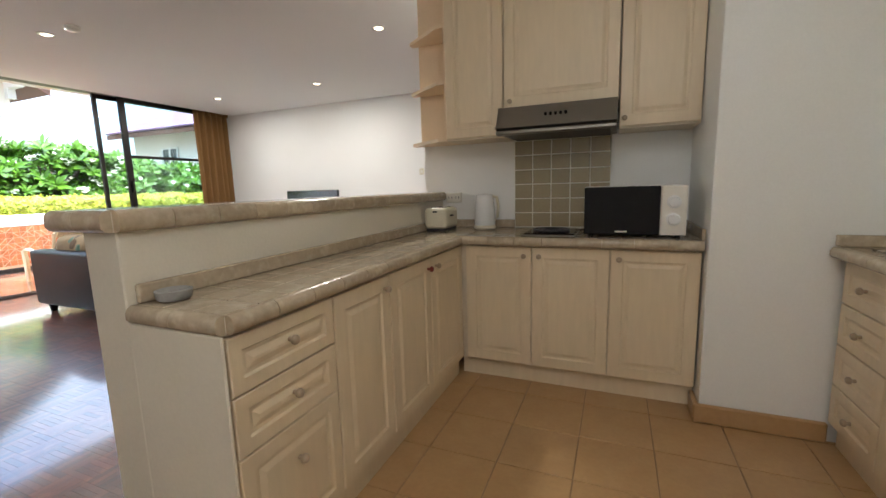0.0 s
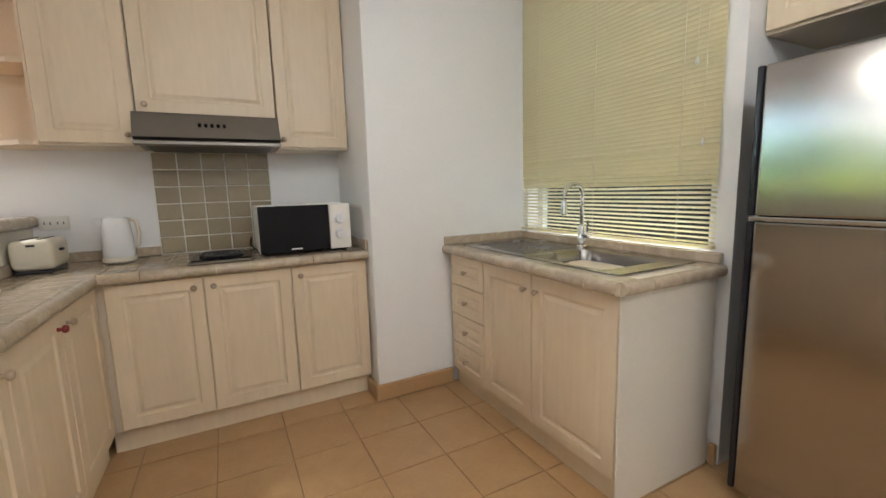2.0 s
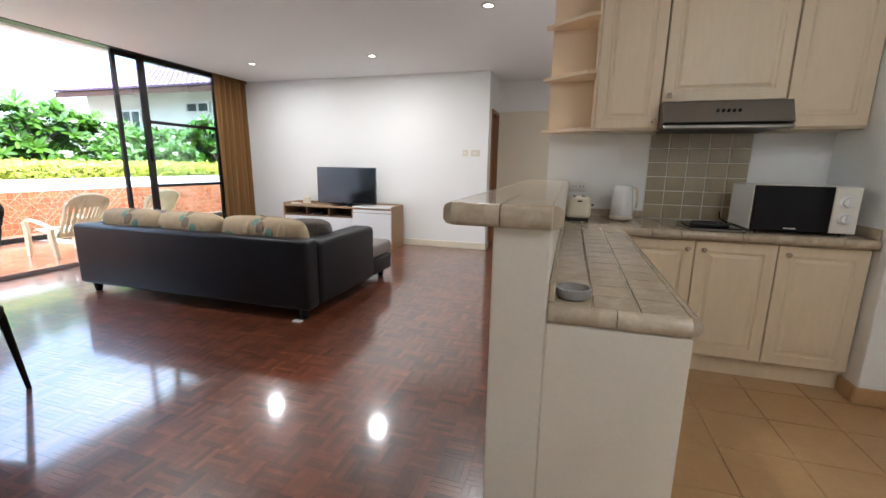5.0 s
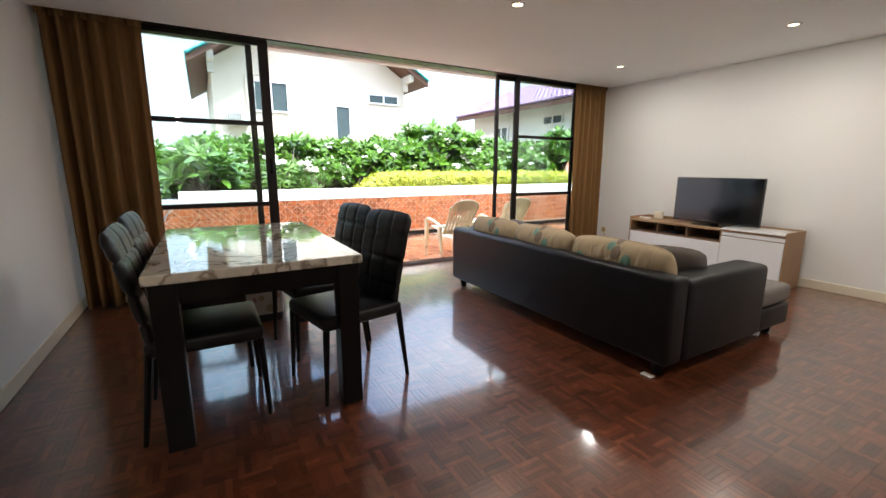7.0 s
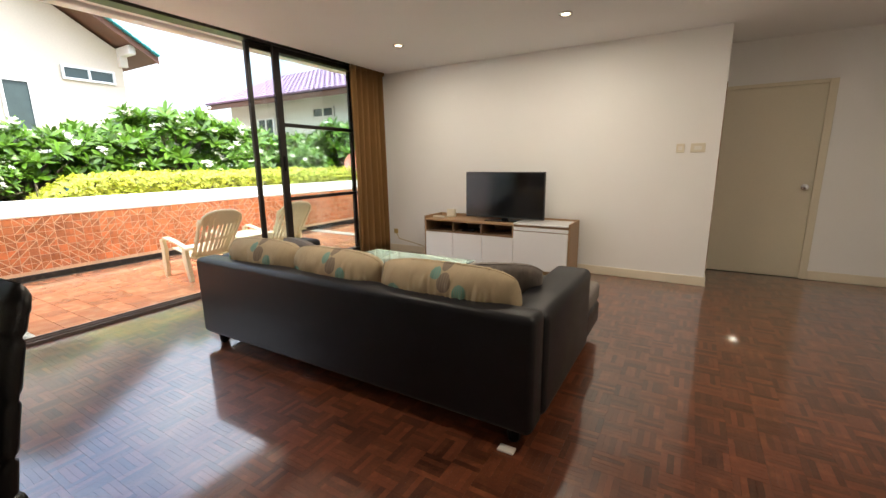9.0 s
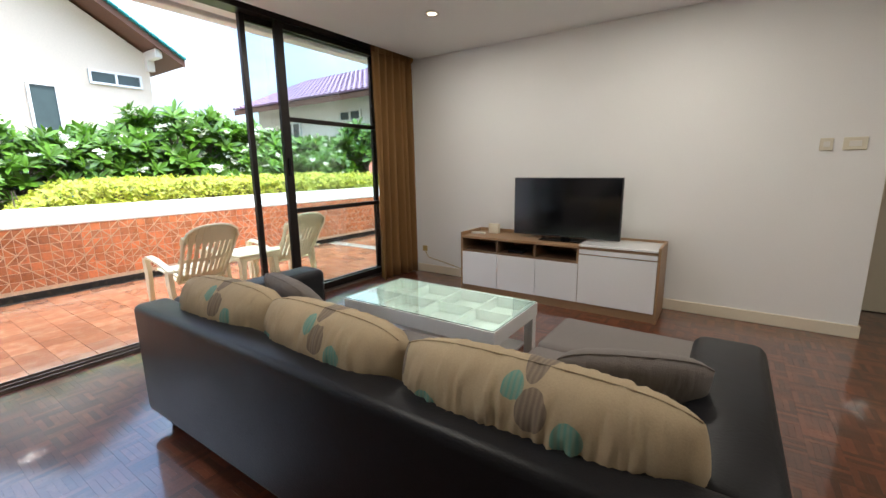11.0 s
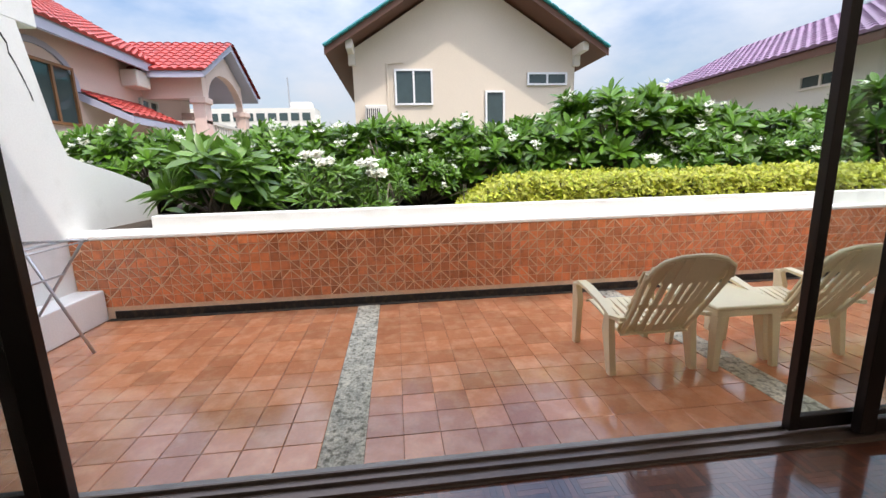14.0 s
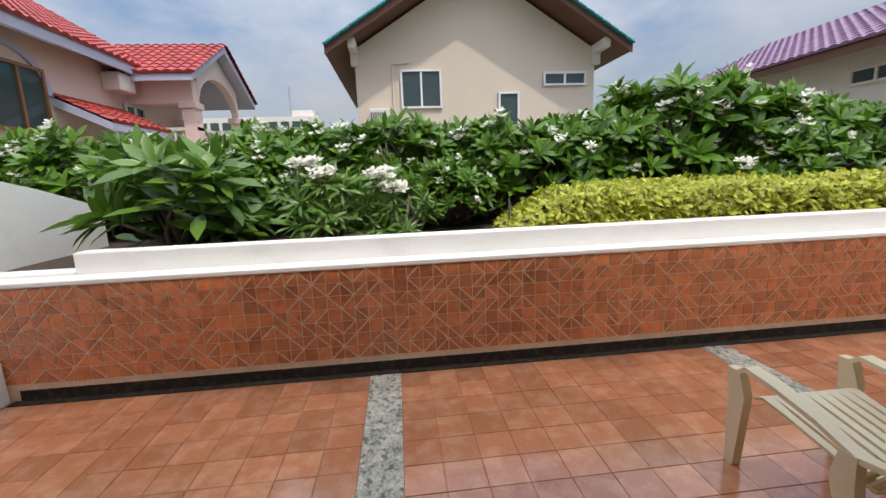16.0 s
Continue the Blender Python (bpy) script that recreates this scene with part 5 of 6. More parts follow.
def garden_chair():
    """Reclined plastic armchair that faces +y in its own axes."""
    c = thing("garden_chair", (0, 0, 0), "cream moulded plastic garden armchair with a slatted back", "chair", "garden chairs on the terrace", local=True)
    seat = lambda u: (0.26 - 0.50 * u, 0.37 - 0.10 * u)  # front to rear
    s = Shape()
    for k in range(9):
        x = -0.21 + 0.0525 * k
        rows = []
        for u in (0, 0.08, 0.3, 0.6, 0.85, 1.0):
            y, z = seat(u)
            z -= 0.03 * (1 if u == 0 else 0)
            w = 0.0175 if 0.08 < u < 0.9 else 0.0262
            rows.append([(x - w, y, z), (x + w, y, z), (x + w, y, z - 0.012), (x - w, y, z - 0.012)])
        s.loft(rows)
    s.obj("seat", M_CREAMCH, c, smooth=40)
    s = Shape()
    bk = lambda u: (-0.22 - 0.40 * u + 0.04 * u * u, 0.27 + 0.565 * u)
    for k in range(9):
        f = (k - 4) / 4
        rows = []
        for u in (0, 0.12, 0.14, 0.36, 0.38, 0.42, 0.44, 0.7, 0.72, 0.85, 0.95, 1.0):
            y, z = bk(u)
            top = 1.0 if u < 0.8 else 1 - (u - 0.8) * 0.9
            x = f * (0.20 + 0.05 * u) * top
            y += 0.05 * f * f
            solid = u <= 0.12 or u in (0.38, 0.42) or u >= 0.72
            w = (0.0285 if solid else 0.017) * (1 + 0.18 * u)
            z -= 0.05 * f * f * (1 if u > 0.9 else 0)
            rows.append([(x - w, y, z), (x + w, y, z), (x + w, y - 0.012, z - 0.004), (x - w, y - 0.012, z - 0.004)])
        s.loft(rows)
    y, z = bk(1.0)
    s.tube([(-0.255 * math.cos(a), (bk(0.9)[0] if k in (0, 8) else y) + 0.03 * abs(math.cos(a)), z - 0.13 + 0.14 * math.sin(a) ** 0.7 if math.sin(a) > 0.01 else z - 0.13) for k, a in enumerate([i * math.pi / 8 for i in range(9)])], 0.016, 8)
    for sg in (-1, 1):
        s.tube([(sg * 0.215, *bk(0.0)), (sg * 0.235, *bk(0.4)), (sg * 0.255, *bk(0.75)), (sg * 0.255, bk(0.9)[0] + 0.03, bk(0.8)[1] + 0.02)], 0.016, 8)
    s.obj("backrest", M_CREAMCH, c, smooth=40)
    for sg in (-1, 1):
        rows = []
        for y, z, w in ((0.30, 0.40, 0.022), (0.285, 0.47, 0.03), (0.24, 0.505, 0.034), (0.10, 0.49, 0.034), (-0.08, 0.45, 0.03), (-0.22, 0.40, 0.026), (-0.34, 0.42, 0.02)):
            x = sg * 0.285
            rows.append([(x - w, y, z), (x + w, y, z), (x + w, y - 0.004, z - 0.022), (x - w, y - 0.004, z - 0.022)])
        Shape().loft(rows).obj("armrest", M_CREAMCH, c, smooth=50)
        for pts in (((0.30, 0.47), (0.275, 0.36), (0.29, 0.0)), ((-0.20, 0.40), (-0.19, 0.28), (-0.25, 0.0))):
            rows = []
            for (y, z), w in zip(pts, (0.03, 0.045, 0.024)):
                x = sg * (0.285 - 0.01 * (0.4 - z))
                rows.append([(x - 0.03, y - w, z), (x + 0.012, y - w, z), (x + 0.018, y, z), (x + 0.012, y + w, z), (x - 0.03, y + w, z)])
            Shape().loft(rows).obj("leg", M_CREAMCH, c, smooth=40)
    return c


gc = garden_chair()
gc.matrix_basis = pose(-7.50, 4.13, TZ, 0, 0, 90)
copy_thing(gc, pose(-7.53, 5.27, TZ, 0, 0, 88))
t = thing("garden_table", (-7.42, 4.73, TZ), "cream moulded plastic garden side table", "table", local=True)
Shape().box(-0.26, 0.26, -0.25, 0.25, 0.415, 0.445, 0.014, 3).obj("top", M_CREAMCH, t, smooth=50)
Shape().box(-0.245, 0.245, -0.235, 0.235, 0.37, 0.415, 0.006).obj("apron", M_CREAMCH, t)
for a in (-1, 1):
    for b in (-1, 1):
        rows = []
        for z, o, w in ((0.40, 0.235, 0.085), (0.3, 0.235, 0.065), (0.0, 0.245, 0.05)):
            rows.append([(a * o, b * (o - 0.01), z), (a * (o - w), b * (o - 0.01), z), (a * (o - w), b * (o - 0.035), z), (a * (o - 0.03), b * (o - 0.04), z), (a * (o - 0.035), b * (o - w), z), (a * o, b * (o - w), z)])
        Shape().loft(rows).obj("leg", M_CREAMCH, t)
for k, (x, z, q) in enumerate(((-9.5, 1.34, 0.32), (-9.15, 1.45, 0.25))):
    t = thing("satellite_dish", (x, 9.3 + 0.1 * k, 0.9), "salmon satellite dish on a thin stand by the end wall", "satellite dish", "satellite dishes")
    n = Vector((0.35, -0.85, 0.4)).normalized()
    Shape().lathe(Vector((x, 9.35, z)), n, [(0.001, -0.07), (q * 0.4, -0.055), (q * 0.8, -0.02), (q, 0.02), (q, 0.028), (q * 0.8, -0.008), (q * 0.4, -0.042), (0.001, -0.055)], 32).obj("dish", M_DISH, t, smooth=50)
    Shape().tube([(x, 9.4, z - 0.05), (x, 9.45, z - 0.3), (x, 9.55, 0.95)], 0.02, 8).tube([Vector((x, 9.35, z - q)), Vector((x, 9.35, z)) + n * 0.3], 0.008, 6).obj("stand", M_ALU, t)

# ---- planting ----


def leaf_strip(length, width, fold=0.25, droop=0.25, n=5, tip=0.62):
    """A pointed leaf along +x: points and faces."""
    vs, fs = [], []
    for i in range(n + 1):
        u = i / n
        w = width * (math.sin(math.pi * min(1, (u * 0.93 + 0.07)) ** (1.0 / tip * 0.9)) + 0.05)
        x, z = length * u, -droop * length * u * u
        vs += [(x, -w / 2, z + fold * w / 2), (x, 0, z), (x, w / 2, z + fold * w / 2)]
    for i in range(n):
        a = 3 * i
        fs += [(a, a + 3, a + 4, a + 1), (a + 1, a + 4, a + 5, a + 2)]
    return np.array(vs), fs


def scatter(items, tv, tf):
    """Template points tv set by rows of (place, rotation 3x3, scale)."""
    vs, fs = [], []
    for k, (p, r, sc) in enumerate(items):
        vs.append(tv @ (np.array(r).T * sc) + np.array(p))
        o = k * len(tv)
        fs += [tuple(i + o for i in f) for f in tf]
    return np.concatenate(vs).tolist(), fs


def rosette_items(p, way, rg, count, length, lift):
    way = Vector(way).normalized()
    q = way.to_track_quat("Z", "Y").to_matrix()
    out, a0 = [], rg.uniform(0, 6.28)
    for i in range(count):
        a = a0 + i * 2.4
        el = lift + (i / count) * 0.75 + rg.uniform(-0.15, 0.15)
        r = q @ Matrix.Rotation(a, 3, "Z") @ Matrix.Rotation(-el, 3, "Y") @ Matrix.Rotation(rg.uniform(-0.3, 0.3), 3, "X")
        out.append((p, r, length * rg.uniform(0.75, 1.15)))
    return out


def shrub_parts(seed, height, radius, tips, length, width, material, flowers, lean=0.0, droop=0.3, per=12, low=0.25):
    rg = random.Random(seed)
    items, fl, s = [], [], Shape()
    for k in range(tips):
        a, u = rg.uniform(0, 2 * math.pi), rg.random() ** 0.6
        h = low + (1 - low) * rg.random() ** 0.75
        rad = radius * math.sqrt(max(0.05, 1 - ((h - 0.45) / 0.72) ** 2)) * (0.55 + 0.45 * u) * rg.uniform(0.85, 1.12)
        p = Vector((rad * math.cos(a), rad * math.sin(a), height * h * rg.uniform(0.93, 1.05)))
        way = Vector((p.x * 0.8 / radius, p.y * 0.8 / radius, 0.75)) + Vector((rg.uniform(-0.3, 0.3), rg.uniform(-0.3, 0.3), 0))
        items += rosette_items(p, way, rg, per + rg.randint(-2, 2), length, 0.22)
        if k % 2 == 0:
            b = Vector((rg.uniform(-0.1, 0.1), rg.uniform(-0.1, 0.1), 0))
            mid = Vector((p.x * 0.4, p.y * 0.4, p.z * 0.5)) + b
            s.tube([b, mid, p], [0.03, 0.018, 0.009], 5)
        if rg.random() < flowers:
            for j in range(rg.randint(4, 8)):
                o = p + way.normalized() * (0.09 + 0.03 * rg.random()) + Vector((rg.uniform(-1, 1), rg.uniform(-1, 1), rg.uniform(-0.5, 1))) * 0.06
                fl += rosette_items(o, Vector((o.x * 0.3, o.y * 0.3, 1)), rg, 5, 0.055, 0.3)
    tv, tf = leaf_strip(1.0, width, droop=droop, n=4)
    return s, scatter(items, tv, tf), (scatter(fl, *leaf_strip(1.0, 0.6, 0.1, 0.1, 3)) if fl else None), material


def shrub(name, label, place, rz, scale, group, *a, **k):
    c = thing(name, place, label, "shrub", group, local=True)
    s, leaves, flowers, material = shrub_parts(*a, **k)
    s.obj("branches", M_BARK, c, smooth=True)
    many("leaves", *leaves, material, c, smooth=True)
    if flowers:
        many("flowers", *flowers, M_FLOWER, c)
    c.matrix_basis = pose(*place, 0, 0, rz) @ Matrix.Diagonal((scale, scale, scale, 1))
    return c


FL = "dense green frangipani shrub with long leaves and white flowers"
kinds = [shrub("frangipani", FL, (-11.6, 1.0 + 1.3 * i, 0.75), 40 * i, 1.0, "frangipani row", 11 + i, 1.13, 0.95, 225, 0.205, 0.31, M_LEAF, 0.15, droop=0.14, per=11) for i in range(4)]
rg = random.Random(77)
for i, (x, y, sc) in enumerate(((-11.5, -3.6, 1.0), (-11.4, -2.3, 0.95), (-11.5, -1.0, 0.98), (-11.5, 0.0, 0.85), (-11.7, 6.1, 1.38), (-11.6, 7.3, 1.2), (-11.6, 8.6, 1.1), (-11.7, 9.9, 1.05), (-11.7, 11.3, 1.1), (-11.8, 12.8, 1.1), (-10.9, 10.6, 1.4), (-11.0, 12.0, 1.5),
                                (-10.8, 0.6, 0.75), (-12.4, 1.7, 0.95), (-12.5, 3.2, 0.97), (-12.6, 5.4, 1.2), (-10.9, 2.9, 0.62), (-12.4, 7.0, 1.1), (-10.75, 6.8, 0.8), (-10.8, 8.6, 0.8))):
    m = pose(x, y, 0.75, 0, 0, rg.uniform(0, 360)) @ Matrix.Diagonal((sc, sc, sc, 1))
    o = copy_thing(kinds[i % 4], m)
    o.matrix_basis = m
shrub("broadleaf_shrub", "broad-leaved green shrub leaning over the planter wall", (-9.95, 0.55, 0.76), 0, 1.0, "", 31, 0.78, 0.50, 34, 0.36, 0.27, M_LEAFB, 0.0, per=9, droop=0.2, low=0.1)
shrub("broadleaf_shrub", "broad-leaved green shrub leaning over the planter wall", (-10.35, 0.30, 0.76), 70, 0.8, "", 32, 0.72, 0.45, 24, 0.36, 0.27, M_LEAFB, 0.0, per=9, droop=0.2, low=0.1)
shrub("flowering_shrub", "low green shrub topped with white flower clusters", (-9.85, 1.72, 0.76), 0, 1.0, "", 41, 0.62, 0.36, 46, 0.20, 0.16, M_LEAFB, 0.0, per=12, low=0.1)
for sd, (x, y, z) in enumerate(((-9.68, 1.60, 1.46), (-9.62, 1.74, 1.38), (-9.66, 2.20, 1.36), (-9.6, 2.30, 1.25))):
    rg = random.Random(sd)
    fl = []
    for j in range(26):
        o = Vector((x, y, z)) + Vector((rg.uniform(-1, 1) * 0.09, rg.uniform(-1, 1) * 0.10, rg.uniform(-0.4, 1) * 0.05))
        fl += rosette_items(o, (rg.uniform(0, 0.8), rg.uniform(-0.4, 0.4), 1), rg, 5, 0.055, 0.2)
    c = thing("flower_cluster", (x, y, z), "cluster of white blossoms on the low shrub", "flowers", "white flower clusters", local=True)
    v, f = scatter([(Vector(p) - Vector((x, y, z)), r, sc) for p, r, sc in fl], *leaf_strip(1.0, 0.65, 0.1, 0.1, 3))
    many("blossoms", v, f, M_FLOWER, c)
    Shape().tube([(0, 0, -0.5), (0.02, 0, -0.2), (0, 0, 0.0)], [0.01, 0.008, 0.006], 5).obj("stem", M_BARK, c)
shrub("flowering_shrub", "low green shrub topped with white flower clusters", (-9.8, 2.35, 0.76), 50, 0.8, "", 42, 0.62, 0.36, 40, 0.20, 0.16, M_LEAFB, 0.0, per=12, low=0.1)

hg = thing("hedge", (-9.8, 6.4, 0.78), "clipped yellow-green leafy hedge along the planter", "hedge", local=True)
rg = random.Random(5)
items = []
for k in range(15000):
    y = rg.uniform(-3.15, 3.15)
    x = rg.uniform(-0.42, 0.42)
    top = 0.40 + 0.05 * noise.noise(Vector((x * 2, y * 1.3, 0))) + 0.05 * noise.noise(Vector((x * 7, y * 6, 3))) - 0.22 * max(0, abs(x) - 0.28) / 0.14 - 0.3 * max(0, (-2.7 - y)) / 0.45
    if k % 3:
        p = (x, y, top * rg.uniform(0.86, 1.06))
    else:
        z = rg.uniform(0.02, 1) * top
        p = (0.40 + 0.05 * noise.noise(Vector((y * 5, z * 6, 7))) + rg.uniform(-0.05, 0.05), y, z)
    way = Vector((p[0] * 1.5 + rg.uniform(-0.6, 0.6), rg.uniform(-0.8, 0.8), 0.7))
    items.append((p, (way.to_track_quat("Z", "Y").to_matrix() @ Matrix.Rotation(rg.uniform(0, 6.28), 3, "Z") @ Matrix.Rotation(-rg.uniform(0.0, 0.7), 3, "Y")), rg.uniform(0.045, 0.085)))
many("leaves", *scatter(items, *leaf_strip(1.0, 0.5, 0.2, 0.2, 3)), M_LEAFY, hg)
s = Shape()
for k in range(60):
    y = -3.1 + 6.2 * k / 59
    x = rg.uniform(-0.25, 0.25)
    s.tube([(x, y, -0.02), (x + rg.uniform(-0.08, 0.08), y + rg.uniform(-0.1, 0.1), 0.34)], [0.014, 0.005], 5)
s.obj("stems", M_BARK, hg, kind="stuff")

# ---- houses ----


def roof_tiles(name, o, along, up, length, rise, pitch_a, pitch_u, material, parent):
    """Rows of curved tiles: o the lower corner, along the eave, up the slope."""
    o, along, up = Vector(o), Vector(along).normalized(), Vector(up).normalized()
    n = along.cross(up).normalized()
    if n.z < 0:
        n = -n
    vs, fs = [], []
    for j in range(int(rise / pitch_u) + 1):
        for i in range(int(length / pitch_a)):
            a, b, k = i * pitch_a, j * pitch_u, len(vs)
            e = min(pitch_u * 1.08, rise - b + 0.02)
            if e <= 0.03:
                continue
            for u, lift in ((b, 0.055), (b + e, 0.02)):
                for f, h in ((0.0, 0.0), (0.25, 0.045), (0.5, 0.05), (0.75, 0.03), (1.0, 0.0)):
                    vs.append(o + along * (a + f * pitch_a) + up * u + n * (lift + h))
            vs += [o + along * (a) + up * b, o + along * (a + pitch_a) + up * b]
            fs += [(k + q, k + q + 1, k + q + 6, k + q + 5) for q in range(4)] + [(k + 10, k + 11, k + 4, k + 3, k + 2, k + 1, k)]
    top = parent
    off = BASE.get(top.name, Vector((0, 0, 0)))
    return many(name, [tuple(v - off) for v in vs], fs, material, parent)


def house_window(parent, o, u, n, w, h, panes=2, frame_mat=None, fw=0.07):
    o, u, n = Vector(o), Vector(u), Vector(n)

    def slab(a0, a1, z0, z1, d0, d1):
        pts = [o + u * a0 + Z * z0 + n * d0, o + u * a1 + Z * z0 + n * d0, o + u * a1 + Z * z1 + n * d0, o + u * a0 + Z * z1 + n * d0]
        return pts, n * (d1 - d0)
    s = Shape()
    for q in ((0, w, 0, fw), (0, w, h - fw, h), (0, fw, fw, h - fw), (w - fw, w, fw, h - fw)):
        s.prism(*slab(*q, 0.0, 0.09))
    for k in range(1, panes):
        s.prism(*slab(w * k / panes - fw / 2, w * k / panes + fw / 2, fw, h - fw, 0.0, 0.08))
    win = s.obj("window", frame_mat or M_WHITE, parent)
    for k in range(panes):
        Shape().prism(*slab(w * k / panes, w * (k + 1) / panes, fw / 2, h - fw / 2, 0.005, 0.03)).obj("pane", M_HGLASS, win)
    return win


GZ = -0.5
# beige gabled house
hs = thing("beige_house", (-26, 5.4, GZ), "beige rendered two-storey house with a teal tiled gable roof", "house", "neighbouring houses")
RX, RY, RZ, SL, HALF = -20.2, 5.37, 8.55, 0.62, 5.02
yl, yr, wx = 1.16, 9.62, -21.3
zl = RZ - 0.35
Shape().prism([(wx, yl, GZ), (wx, yr, GZ), (wx, yr, zl - (yr - RY) * SL), (wx, RY, zl), (wx, yl, zl - (RY - yl) * SL)], (-9, 0, 0)).obj("wall", M_BEIGE, hs)
for sg in (-1, 1):
    e = RY + sg * HALF
    ze = RZ - HALF * SL
    Shape().prism([(RX, RY, RZ - 0.25), (RX, e, ze - 0.25), (RX, e, ze - 0.05), (RX, RY, RZ - 0.05)], (-10.6, 0, 0)).obj("roof", M_FASCIA, hs)
    Shape().prism([(RX + 0.06, RY, RZ - 0.30), (RX + 0.06, e, ze - 0.30), (RX + 0.06, e, ze - 0.02), (RX + 0.06, RY, RZ - 0.02)], (-0.058, 0, 0)).obj("fascia", M_FASCIA, hs)
    up = Vector((0, -sg * 1.0, SL)).normalized()
    roof_tiles("roof_tiles", (RX + 0.14, e, ze - 0.04), (-1, 0, 0), up, 10.6, math.hypot(HALF, HALF * SL), 0.28, 0.33, M_TEAL, hs)
    s = Shape()
    for k in range(18):
        d = HALF * k / 18
        s.box(RX - 0.1, RX + 0.2, -0.15, 0.17, 0.0, 0.09, 0.03, 1, Matrix.Translation((0, e - sg * d - sg * 0.16, ze + d * SL + 0.02)) @ Matrix.Rotation(-sg * math.atan(SL), 4, "X"))
    s.obj("verge_tiles", M_TEAL, hs)
    yb = yl if sg < 0 else yr
    zb = zl - abs(yb - RY) * SL
    Shape().prism([(-21.3, yb - 0.12, zb + 0.1), (-21.3, yb + 0.12, zb + 0.1), (-21.3, yb + 0.12, zb - 0.55), (-21.3, yb - 0.12, zb - 0.55)], (0.22, 0, 0)).box(-21.1, -20.35, yb - 0.12, yb + 0.12, zb - 0.2, zb + 0.12, 0.03).obj("bracket", M_HWHITE, hs)
house_window(hs, (wx, 2.66, 3.65), Y, X, 1.42, 1.28, 2)
house_window(hs, (wx, 7.72, 4.33), Y, X, 1.58, 0.47, 2)
house_window(hs, (wx, 6.08, 2.5), Y, X, 0.76, 1.65, 1)
Shape().box(wx, wx + 0.45, 1.55, 2.35, 3.0, 3.62, 0.03).lathe((wx + 0.45, 1.85, 3.31), X, [(0.24, 0), (0.24, 0.02), (0.2, 0.02)], 20).obj("air_conditioner", M_HWHITE, hs)
s = Shape()
for k in range(7):
    s.tube([(wx + 0.47, 1.63 + 0.0733 * k, 3.31 - 0.18), (wx + 0.47, 1.63 + 0.0733 * k, 3.31 + 0.18)], 0.02, 5)
s.obj("grille", M_DARK, hs)
Shape().tube([(wx + 0.04, 2.4, 3.3), (wx + 0.04, 2.4, 5.1), (wx + 0.04, 3.0, 5.15)], 0.04, 6).obj("pipe", M_BEIGE, hs)

# pink house
hs = thing("pink_house", (-20, -9, GZ), "pink rendered house with red tiled roofs and an arched porch", "house", "neighbouring houses")
Shape().box(-21.0, -11.5, -13, -5.6, GZ, 4.75).obj("wall", M_PINK, hs)
up = Vector((0, -1, 0.62)).normalized()
Shape().prism([(-11.0, -5.0, 4.75), (-11.0, -10.2, 7.97), (-11.0, -15.4, 4.75), (-11.0, -15.4, 4.55), (-11.0, -10.2, 7.7), (-11.0, -5.0, 4.55)], (-10.6, 0, 0)).obj("roof", M_FASCIA, hs)
Shape().box(-21.4, -11.0, -5.05, -4.97, 4.52, 4.78).obj("fascia", M_LILAC, hs)
roof_tiles("roof_tiles", (-11.0, -4.93, 4.76), (-1, 0, 0), up, 11.2, 6.15, 0.3, 0.34, M_RED, hs)
# porch wing
ZE, ZR, XA, XB, XM, YE = 4.55, 6.05, -19.7, -25.2, -22.45, -3.4
Shape().box(-24.9, -20.0, -12, -6.2, GZ, 4.6).prism([(-20.0, -6.2, 4.6), (-24.9, -6.2, 4.6), (XM, -6.2, 5.9)], (0, -5, 0)).obj("wall", M_PINK, hs)
sl2 = (ZR - ZE) / (XA - XM)
Shape().prism([(XA, YE, ZE), (XM, YE, ZR), (XB, YE, ZE), (XB, YE, ZE - 0.2), (XM, YE, ZR - 0.22), (XA, YE, ZE - 0.2)], (0, -7, 0)).obj("roof", M_LILAC, hs)
roof_tiles("roof_tiles", (XA + 0.05, YE + 0.1, ZE), (0, -1, 0), Vector((-1, 0, sl2)).normalized(), 6.6, math.hypot(XA - XM, ZR - ZE), 0.3, 0.34, M_RED, hs)
roof_tiles("roof_tiles", (XB - 0.05, YE + 0.1, ZE), (0, -1, 0), Vector((1, 0, sl2)).normalized(), 6.6, math.hypot(XA - XM, ZR - ZE), 0.3, 0.34, M_RED, hs)


def arch(y, xa, xb, z0, ztop, rise, depth):
    """A gable wall with a round-headed opening."""
    s = Shape()
    xm, r = (xa + xb) / 2, abs(xa - xb) / 2 - 0.45
    n = 12
    ins = [(xm + r * math.cos(math.pi * k / n), z0 + rise * math.sin(math.pi * k / n)) for k in range(n + 1)]
    for (x1, z1), (x2, z2) in zip(ins, ins[1:]):
        t1, t2 = (ztop - abs(x - xm) * sl2 for x in (x1, x2))
        s.prism([(x1, y, z1), (x2, y, z2), (x2, y, t2), (x1, y, t1)], (0, -depth, 0))
    return s


